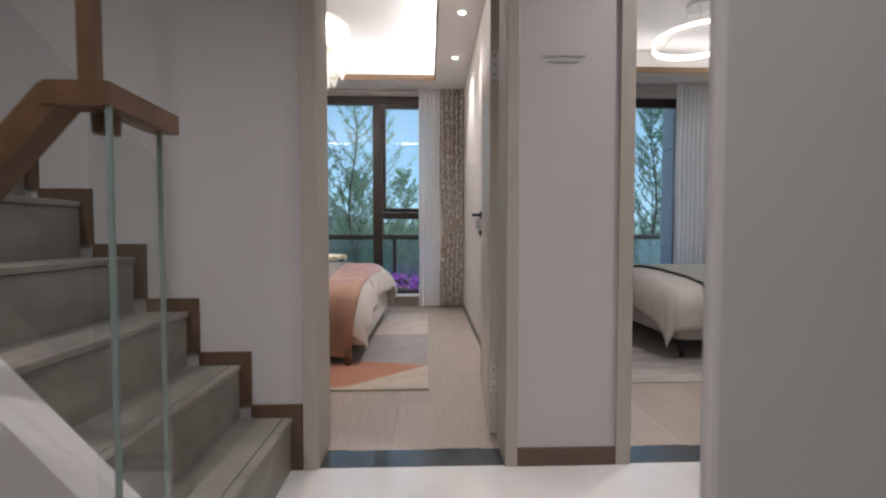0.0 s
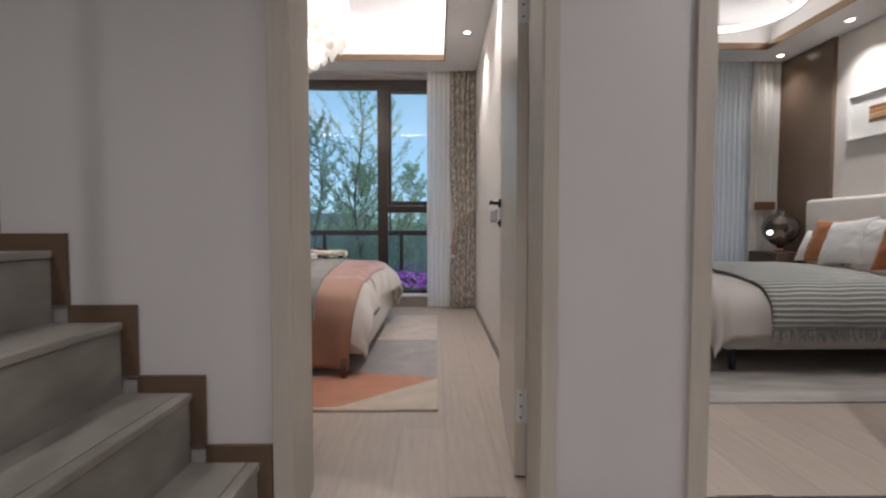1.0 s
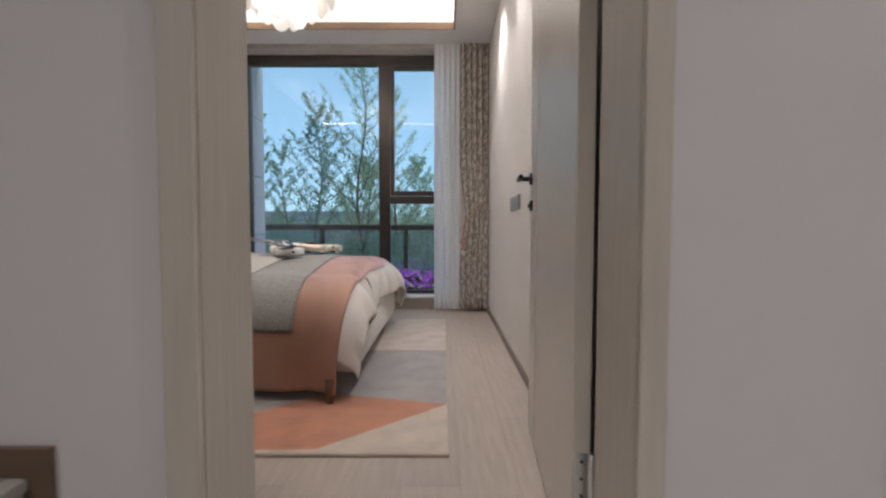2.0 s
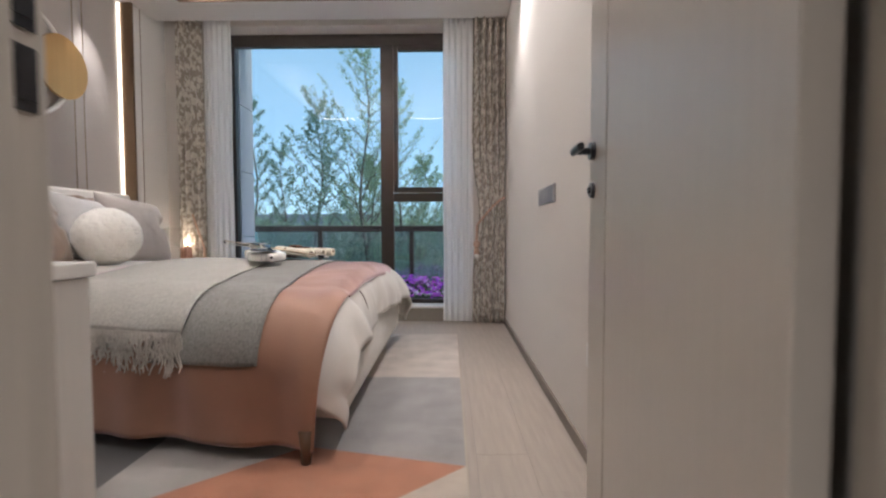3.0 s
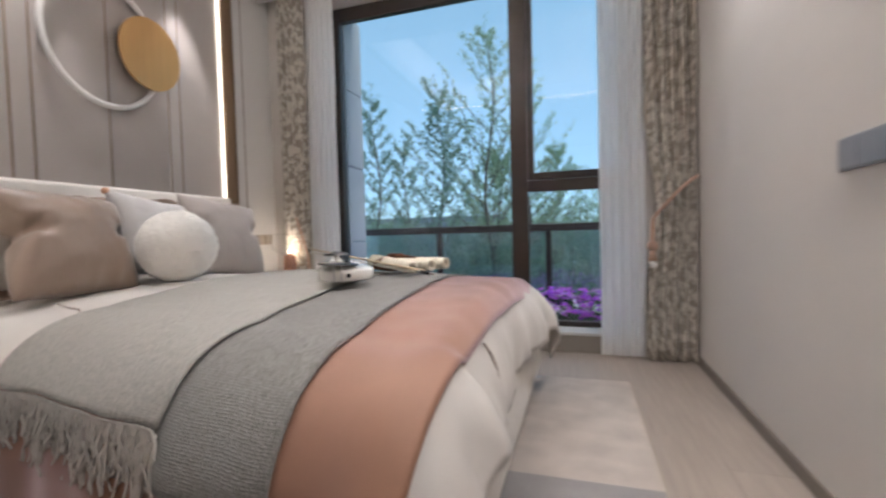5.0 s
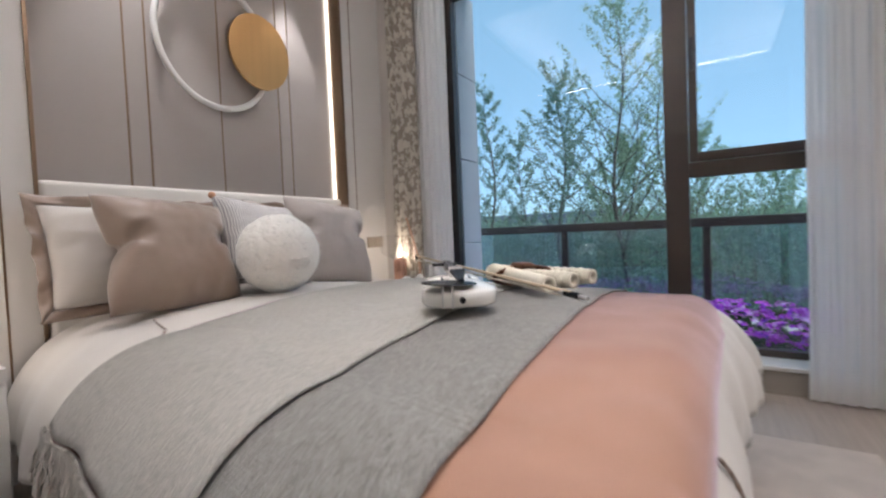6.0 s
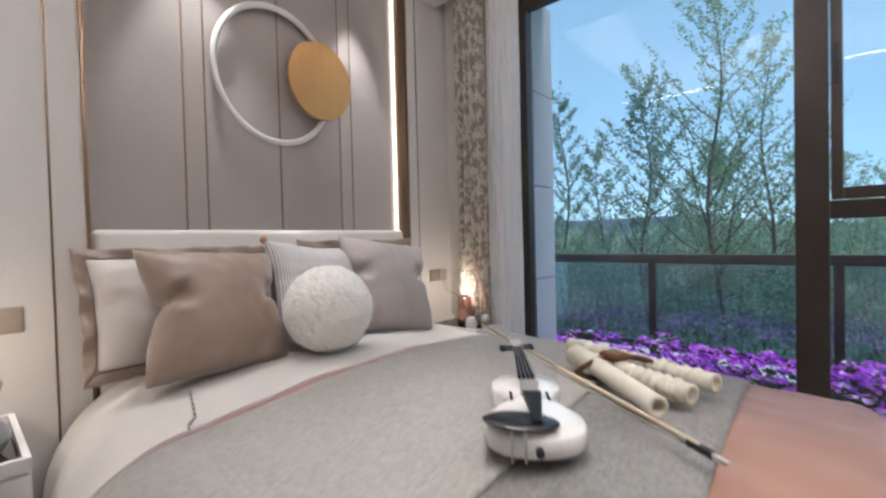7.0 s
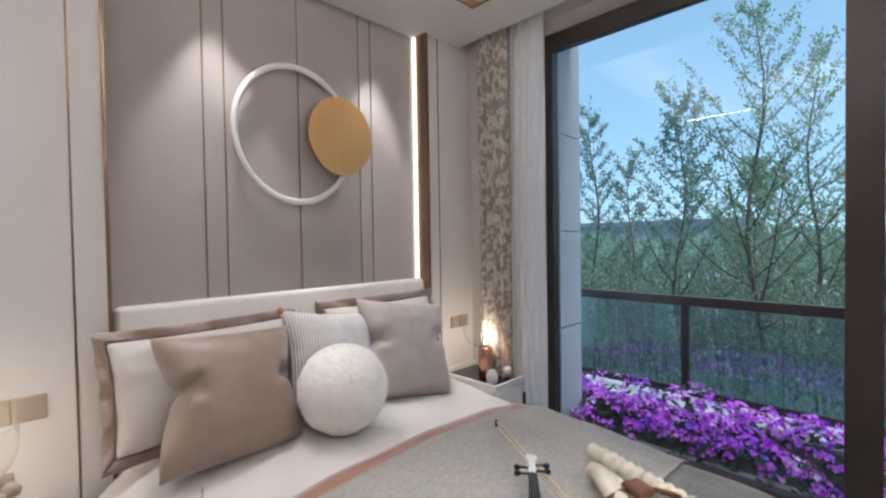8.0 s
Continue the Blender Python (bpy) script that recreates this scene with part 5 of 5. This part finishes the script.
def sheer_mat():
    m = bpy.data.materials.new("white_sheer_voile")
    m.use_nodes = True
    n, l = m.node_tree.nodes, m.node_tree.links
    n.remove(n["Principled BSDF"])
    tr, tl, df, a, b = n.new("ShaderNodeBsdfTransparent"), n.new("ShaderNodeBsdfTranslucent"), n.new("ShaderNodeBsdfDiffuse"), n.new("ShaderNodeMixShader"), n.new("ShaderNodeMixShader")
    tl.inputs[0].default_value, df.inputs[0].default_value = (0.96, 0.95, 0.94, 1), (0.96, 0.95, 0.94, 1)
    a.inputs[0].default_value, b.inputs[0].default_value = 0.55, 0.9
    ns = n.new("ShaderNodeTexNoise")
    ns.inputs["Scale"].default_value = 6
    rg = n.new("ShaderNodeMapRange")
    rg.inputs[3].default_value, rg.inputs[4].default_value = 0.91, 0.96
    l.new(ns.outputs[0], rg.inputs[0]), l.new(rg.outputs[0], b.inputs[0])
    l.new(tl.outputs[0], a.inputs[1]), l.new(df.outputs[0], a.inputs[2])
    l.new(tr.outputs[0], b.inputs[1]), l.new(a.outputs[0], b.inputs[2])
    l.new(b.outputs[0], n["Material Output"].inputs[0])
    return m


M_SHEER = sheer_mat()


def curtain(name, label, x0, x1, y, folds, amp, material, waist=None, z0=0.012, z1=2.80, seed=0, th=0.002):
    """A hung length of cloth in soft folds, gathered at the waist where a tieback holds it."""
    ob = thing(name, label, "curtain", ((x0 + x1) / 2, y, z0))
    w, h = x1 - x0, z1 - z0

    def at(u, v):
        z = v * h
        k = 1.0
        if waist:
            wz, wx, wk = waist
            f = math.exp(-((z + z0 - wz) / 0.32) ** 2)
            k = 1 - (1 - wk) * f
            cx = wx * f
        else:
            cx = 0.0
        ph = 6.283 * folds * u + 0.5 * noise.noise((u * 6, seed, z * 0.6))
        return (cx + (u - 0.5) * w * k + 0.010 * noise.noise((u * 9, z, seed)), amp * math.sin(ph) * (0.8 + 0.35 * noise.noise((u * 5, z * 0.5, seed))) + 0.012 * noise.noise((u * 3, z * 1.3, seed)), z)

    p = part("cloth", uv_grid(bmesh.new(), int(folds * 12), 40, at), material, ob, "", True)
    if th:
        thick(p, th, 0)
    return ob


CY = 5.82
drape_r = curtain("curtain", "patterned grey-brown drape tied back with a tasselled cord", 0.69, 0.978, CY - 0.02, 5, 0.042, M_DRAPE, (0.98, 0.03, 0.80), seed=1)
drape_l = curtain("curtain", "patterned grey-brown drape hanging in tight folds", -1.94, -1.70, CY - 0.02, 4.5, 0.034, M_DRAPE, seed=2)
curtain("sheer_curtain", "white voile curtain in soft folds", 0.43, 0.70, CY + 0.02, 5, 0.011, M_SHEER, seed=3, th=0)
curtain("sheer_curtain", "white voile curtain in soft folds", -1.71, -1.46, CY + 0.02, 5, 0.011, M_SHEER, seed=4, th=0)
M_CORD = mat("pink_beige_cord", (0.55, 0.36, 0.27), 0.8, vary=0.1, scale=60, grain=0.4)
cord = part("tieback", bmesh.new(), M_CORD, drape_r, "twisted cord tieback")
bm = bmesh.new()
prev = None
for k in range(17):
    t = k / 16
    p = Vector((0.135 - 0.24 * t, -0.055 - 0.03 * math.sin(math.pi * t), 1.11 - 0.24 * t ** 1.3))
    if prev is not None:
        rod(bm, prev, p, 0.010 + 0.002 * (k % 2), seg=7)
    prev = p
rod(bm, prev, prev + Vector((-0.005, -0.005, -0.14)), 0.011, 0.012, 8)
bm.to_mesh(cord.data)
bm.free()
tas = bmesh.new()
bmesh.ops.create_icosphere(tas, subdivisions=2, radius=0.032, matrix=Matrix.Translation(prev + Vector((-0.005, -0.01, -0.165))))
rod(tas, prev + Vector((-0.005, -0.01, -0.18)), prev + Vector((-0.005, -0.01, -0.255)), 0.014, 0.026, 12)
part("tassel", tas, M_CORD, cord, "beaded tassel", True)
tas = bmesh.new()
bmesh.ops.create_icosphere(tas, subdivisions=2, radius=0.024, matrix=Matrix.Translation(prev + Vector((-0.005, -0.014, -0.275))))
part("bead", tas, M_RING, cord, "white bead", True)
cord_l = thing("tieback_tassel", "cord and white bead tassel hanging beside the drape", "tassel", (-1.70, CY - 0.055, 0.60))
bm = bmesh.new()
rod(bm, (0, 0, 0.08), (-0.10, 0, 0.38), 0.008, seg=7), rod(bm, (0, 0, 0.08), (0.0, 0, -0.02), 0.010, seg=7)
part("cord", bm, M_CORD, cord_l)
bm = bmesh.new()
bmesh.ops.create_icosphere(bm, subdivisions=2, radius=0.026, matrix=Matrix.Translation((0, 0, -0.045)))
part("bead", bm, M_RING, cord_l, "white bead", True)

# ---- chandelier ----


def petal_mat():
    m = bpy.data.materials.new("frosted_white_glass")
    m.use_nodes = True
    n, l = m.node_tree.nodes, m.node_tree.links
    b = n["Principled BSDF"]
    b.inputs["Base Color"].default_value, b.inputs["Roughness"].default_value = (0.9, 0.89, 0.87, 1), 0.35
    tl, mx = n.new("ShaderNodeBsdfTranslucent"), n.new("ShaderNodeMixShader")
    tl.inputs[0].default_value = (0.95, 0.93, 0.90, 1)
    mx.inputs[0].default_value = 0.6
    l.new(b.outputs[0], mx.inputs[1]), l.new(tl.outputs[0], mx.inputs[2]), l.new(mx.outputs[0], n["Material Output"].inputs[0])
    return m


M_PETALGLASS = petal_mat()
CHX, CHY = -0.45, 4.10
chandelier = thing("chandelier", "round chandelier of overlapping frosted white glass petals", "chandelier", (CHX, CHY, 2.07))
part("canopy", rod(bmesh.new(), (0, 0, 0.88), (0, 0, 0.93), 0.16, seg=40), M_GOLD, chandelier)
part("stem", rod(bmesh.new(), (0, 0, 0.56), (0, 0, 0.88), 0.012), M_GOLD, chandelier)
part("plate", rod(bmesh.new(), (0, 0, 0.54), (0, 0, 0.56), 0.34, seg=48), M_RING, chandelier)
bm = bmesh.new()


def petal_at(u, v):
    a, r = u * 6.2832, v
    return (r * 0.062 * math.cos(a), 0.012 * (1 - r * r), r * 0.098 * math.sin(a) - 0.098)


grid(bm, 20, 4, petal_at)
bmesh.ops.remove_doubles(bm, verts=bm.verts, dist=0.0004)
first = part("petal", bm, M_PETALGLASS, chandelier, "", True)
first.matrix_local = pose(0, -0.34, 0.53)
for ring_r, n, zs in ((0.34, 18, (0.53,)), (0.29, 16, (0.46, 0.38)), (0.22, 13, (0.40, 0.31)), (0.14, 9, (0.34, 0.25)), (0.06, 5, (0.30, 0.20))):
    for z in zs:
        for k in range(n):
            a = 360 * (k + 0.5 * (z * 10 % 2 > 1)) / n
            ob = new("petal", first.data)
            ob.parent = chandelier
            ob.matrix_local = pose(0, 0, 0, 0, 0, a) @ pose(0, -ring_r, z, -6, 0, 12 * math.sin(k * 2.3 + z * 20))
for k in range(5):
    a = k * 1.2566
    part("bulb", lathe(bmesh.new(), [(0, -0.03), (0.012, -0.024), (0.014, 0.0), (0.01, 0.02), (0, 0.022)], (0.17 * math.cos(a), 0.17 * math.sin(a), 0.50), 10), M_BULB, chandelier)
d = bpy.data.lights.new("chandelier_light", "POINT")
d.energy, d.color, d.shadow_soft_size = 92, NEUTRAL, 0.12
new("chandelier_light", d).location = (CHX, CHY, 2.42)

# ---- downlights ----
def downlight(x, y, z, deep=False):
    ob = thing("downlight", "small white recessed ceiling downlight, several added unseen as fill", "downlight", (x, y, z), "ceiling downlights")
    part("bezel", lathe(bmesh.new(), [(0.030, -0.001), (0.033, -0.006), (0.044, -0.005), (0.046, 0.0)], seg=28), M_RING, ob, "", True)
    part("lens", rod(bmesh.new(), (0, 0, -0.0035), (0, 0, -0.001), 0.029, seg=24), M_RING if deep else M_DOWN, ob)


for x, y, p, wide in DOWNLIGHTS:
    downlight(x, y, CEIL, wide < 60)
# fixtures made up to go with the added hall lights
for x, y, z, p in HALL_FILL_LIGHTS:
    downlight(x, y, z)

# ---- stair balustrade ----
rail = thing("balustrade", "clear glass stair balustrade with a red-brown wooden handrail", "balustrade", (0, 0, 0))


def beam(bm, a, b, w, h):
    a, b = Vector(a), Vector(b)
    d = (b - a).normalized()
    s = d.cross(Vector((0, 0, 1))).normalized() * w / 2
    u = s.cross(d).normalized() * h / 2
    vs = [bm.verts.new(p + i * s + j * u) for p in (a, b) for i, j in ((-1, -1), (1, -1), (1, 1), (-1, 1))]
    for f in ((3, 2, 1, 0), (4, 5, 6, 7), (0, 1, 5, 4), (1, 2, 6, 5), (2, 3, 7, 6), (3, 0, 4, 7)):
        bm.faces.new([vs[i] for i in f])
    return bm


part("handrail", beam(bmesh.new(), (0.012, 1.345, 1.145), (0.024, 1.13, 1.145), 0.052, 0.038), M_RAILWOOD, rail)
part("handrail", beam(bmesh.new(), (-0.001, 1.155, 1.1455), (-0.052, 1.155, 1.1455), 0.05, 0.038), M_RAILWOOD, rail)
part("handrail", beam(bmesh.new(), (-0.041, 1.155, 1.147), (-0.45, 1.155, 0.693), 0.047, 0.044), M_RAILWOOD, rail)
part("post", boxes((-0.014, 0.014, 1.15, 1.175, 1.165, 3.0), bevel=0.004), M_RAILWOOD, rail, "square wooden post up to the ceiling")
part("fixing", lathe(bmesh.new(), [(0, 1.09), (0.020, 1.092), (0.022, 1.124), (0, 1.124)], (0.004, 1.19, 0), 20), M_RAILWOOD, rail, "round wooden fixing")
g = part("pane", boxes((0.008, 0.018, 1.142, 1.335, 0.01, 1.125)), M_STAIRGLASS, rail, "clear glass pane")
g.visible_shadow = False
for x, y in ((0.002, 1.336), (0.046, 1.134)):
    part("glass_edge", boxes((x - 0.004, x + 0.004, y, y + 0.006, 0.01, 1.125)), M_EDGE, rail, "greenish polished glass edge")
g = part("pane", slope_slab(bmesh.new(), 0.0, 0.45, -1.9, 2.55, 1.325, 1.335, 0.62), M_STAIRGLASS, rail, "clear sloping glass pane")
g.visible_shadow = False
structure("stair_stringer", slope_slab(bmesh.new(), 0.03, 0.10, -1.9, 2.19, 1.26, 1.355, 0.155), M_HALL, "pale sloping stair stringer")

# ---- sign between the doors ----
M_INK = mat("grey_lettering", (0.33, 0.315, 0.315), 0.6)
sign = thing("wall_lettering", "two lines of small grey lettering on the wall", "lettering", (1.075, WY0 - 0.001, 1.60))
rr = random.Random(5)
for z, w in ((0.008, 0.168), (-0.014, 0.118)):
    x = -w / 2
    while x < w / 2:
        l = rr.uniform(0.008, 0.026)
        part("bar", boxes((x, min(x + l, w / 2), -0.001, 0.0, z - 0.0028, z + 0.0028)), M_INK, sign)
        x += l + 0.003

# ---- second bedroom ----
bed_b = thing("bed", "greige double bed on dark legs with a white headboard", "bed")
part("bed_base", boxes((2.36, 4.12, 3.50, 5.18, 0.14, 0.36), bevel=0.03), M_MOLE, bed_b, "", True)
part("mattress", boxes((2.40, 4.12, 3.52, 5.16, 0.36, 0.53), bevel=0.05), M_DUVET, bed_b, "", True)
for x, y in ((2.42, 3.54), (2.42, 5.1), (4.0, 3.54), (4.0, 5.1)):
    part("leg", rod(bmesh.new(), (x, y, 0.01), (x, y, 0.15), 0.018, 0.028, 12), M_EBONY, bed_b, "dark leg")
part("headboard", box(bmesh.new(), 4.14, 4.235, 3.5, 5.05, 0.05, 1.19, bevel=0.035, seg=4), M_CREAM, bed_b, "", True)
duvet_b = thing("duvet", "greige cotton duvet hanging over the bed end", "duvet")
cloth("cover", BED_B, 0.35, 2.16, 0.42, 0.40, 0.0, 70, 80, M_MOLE, duvet_b, thickness=-0.016)
throw_b = thing("throw", "grey and white striped wool throw with a fringe", "throw blanket")
hem_b = cloth("weave", BED_B, 0.62, 1.56, 0.38, 0.30, 0.026, 40, 110, M_STRIPE, throw_b, thickness=-0.008)
fringe(hem_b, 90, 0.09, mat("grey_fringe_wool", (0.2, 0.2, 0.19), 0.9), throw_b, seed=8)
M_RUST = mat("rust_cotton", (0.36, 0.125, 0.035), 0.8, vary=0.06, scale=8, grain=0.3, grain_scale=300, sheen=0.2)
M_WHITEC = mat("white_cotton", (0.74, 0.72, 0.69), 0.8, vary=0.04, scale=8, grain=0.2, grain_scale=300)
M_BLACKC = mat("black_cotton", (0.03, 0.03, 0.035), 0.8, vary=0.1)


def facing(x, y, z, yaw, tilt, roll=0):
    return lean_pose(x, y, z, 180 + yaw, tilt, roll)


GB = "pillows on the second bed"
pillow("pillow", "rust orange cotton square cushion", 0.40, 0.40, 0.16, facing(3.88, 4.47, 0.80, 0, 20), M_RUST, group=GB, seed=11)
pillow("pillow", "plain white cotton square cushion", 0.42, 0.40, 0.16, facing(3.80, 4.24, 0.80, -6, 22, 6), M_WHITEC, group=GB, seed=12)
pillow("pillow", "plain black cotton square cushion", 0.40, 0.36, 0.14, facing(3.98, 4.08, 0.80, 0, 18), M_BLACKC, group=GB, seed=13)
pillow("pillow", "plain white cotton square cushion", 0.42, 0.40, 0.16, facing(3.82, 3.93, 0.80, 6, 20), M_WHITEC, group=GB, seed=14)
pillow("pillow", "rust orange cotton square cushion", 0.42, 0.42, 0.16, facing(3.76, 3.72, 0.80, 6, 20), M_RUST, group=GB, seed=15)
pillow("pillow", "plain white cotton square cushion", 0.44, 0.32, 0.15, facing(4.04, 4.74, 0.75, 0, 24), M_WHITEC, group=GB, seed=16)
rug_b = thing("rug", "mottled pale grey rug under the bed", "rug")
part("mat", boxes((1.75, 4.0, 3.018, 5.6, 0.0, 0.012), bevel=0.003), mat("mottled_rug_pile", (0.50, 0.46, 0.42), 0.95, vary=0.1, scale=4, grain=0.8, grain_scale=300, stretch=(0.6, 3, 1), tint=(0.2, 0.185, 0.175)), rug_b)
structure("wall_panel_brown", boxes((4.215, 4.25, 4.87, 5.84, 0, CEIL)), mat("brown_lacquer_panel", (0.19, 0.13, 0.09), 0.22, vary=0.08, scale=3), "glossy brown wall panel")
pic = thing("picture", "white framed picture with a small orange print", "picture", (4.25, 4.44, 1.89))
part("frame", boxes((-0.03, 0.0, -0.29, -0.262, -0.20, 0.20), (-0.03, 0.0, 0.262, 0.29, -0.20, 0.20), (-0.03, 0.0, -0.262, 0.262, 0.172, 0.20), (-0.03, 0.0, -0.262, 0.262, -0.20, -0.172), bevel=0.003), M_RING, pic)
part("mount", boxes((-0.012, -0.002, -0.262, 0.262, -0.172, 0.172)), M_WHITEC, pic)
for k, c in enumerate(((0.30, 0.13, 0.05), (0.42, 0.22, 0.10), (0.55, 0.36, 0.2), (0.2, 0.1, 0.06))):
    part("print", boxes((-0.015, -0.012, -0.07, 0.10, 0.065 - 0.035 * (k + 1), 0.061 - 0.035 * k)), mat("print_ink", c, 0.7), pic)
stand_b = thing("nightstand", "dark low nightstand beside the second bed", "nightstand", (4.03, 5.20, 0))
part("carcass", boxes((-0.18, 0.18, -0.2, 0.2, 0.12, 0.68), bevel=0.008), M_TRIM, stand_b)
for x in (-0.15, 0.16):
    for y in (-0.17, 0.17):
        part("leg", rod(bmesh.new(), (x, y, 0), (x, y, 0.122), 0.012, seg=8), M_BLACK, stand_b)
lamp_b = thing("table_lamp", "smoked mirror glass globe lamp", "lamp", (4.03, 5.20, 0.68))
part("globe", lathe(bmesh.new(), [(0, 0.06), (0.05, 0.062), (0.10, 0.10), (0.15, 0.17), (0.165, 0.24), (0.15, 0.31), (0.09, 0.37), (0.05, 0.39), (0.048, 0.42)], seg=36), mat("smoked_mirror_glass", (0.20, 0.17, 0.15), 0.06, 0.85, vary=0.1), lamp_b, "", True)
part("base", lathe(bmesh.new(), [(0, 0), (0.05, 0), (0.05, 0.02), (0.03, 0.06), (0, 0.062)], seg=24), M_COPPER, lamp_b, "", True)
part("bulb", lathe(bmesh.new(), [(0, -0.03), (0.02, -0.02), (0.022, 0.0), (0.0, 0.022)], (-0.155, -0.06, 0.20), 12), M_BULB, lamp_b)
dr = curtain("curtain", "ivory drape held by a brown leather tieback", 3.91, 4.21, 5.495, 4, 0.035, M_DRAPE_B, seed=6)
part("tieback", boxes((-0.125, 0.10, -0.055, -0.045, 1.10, 1.19), bevel=0.003), M_BAND, dr, "brown leather band")
curtain("sheer_curtain", "white voile curtain in soft folds", 3.50, 3.94, 5.545, 8, 0.010, M_SHEER, seed=7, th=0)
ring_b = thing("ceiling_ring_lamp", "large glowing ring lamp hung under the coffer", "ceiling lamp", (2.98, 4.30, 2.62))
part("diffuser", lathe(bmesh.new(), [(0.37, 0.0), (0.385, 0.0), (0.385, 0.05), (0.37, 0.05), (0.37, 0.0)], seg=72), lamp_mat("ring_diffuser", (1.0, 0.97, 0.93), 2.2), ring_b)
part("band", lathe(bmesh.new(), [(0.386, -0.004), (0.392, -0.004), (0.392, 0.006), (0.386, 0.006), (0.386, -0.004)], seg=72), M_BRONZE, ring_b)
for k in range(3):
    a = k * 2.094
    part("cable", rod(bmesh.new(), (0.378 * math.cos(a), 0.378 * math.sin(a), 0.05), (0.05 * math.cos(a), 0.05 * math.sin(a), 0.35), 0.0015, seg=5), M_BLACK, ring_b)
part("canopy", rod(bmesh.new(), (0, 0, 0.32), (0, 0, 0.36), 0.11, seg=32), M_STEEL, ring_b)

# ---- floor planks ----
for fname, fx0, fx1, tag in (("floor_bedroom", -2.10, RX0, 0), ("floor_second_bedroom", RX1, 4.25, 3)):
    floor = tagged(new(fname), "pale oak plank floor", "floor", kind="structure")
    pw, pl = 0.192, 1.25
    shared = {}
    rows = int((fx1 - fx0) / pw) + 1
    for i in range(rows):
        x = fx0 + i * pw
        w = min(pw, fx1 - x)
        y = 2.24 - (0.17 + 0.41 * ((i * 7 + tag) % 3)) * pl
        while y < WIN0:
            a, b = max(y, 2.24), min(y + pl, WIN0)
            y += pl
            if b - a < 0.02 or w < 0.02:
                continue
            key = (round(w, 3), round(b - a, 3))
            if key not in shared:
                me = bpy.data.meshes.new("plank")
                bm = boxes((0, key[0] - 0.0007, 0, key[1] - 0.0007, -0.012, 0.0), bevel=0.0)
                bm.to_mesh(me)
                bm.free()
                me.materials.append(M_PLANK)
                shared[key] = me
            ob = new("plank", shared[key])
            ob.parent = floor
            ob.location = (x, a, 0)
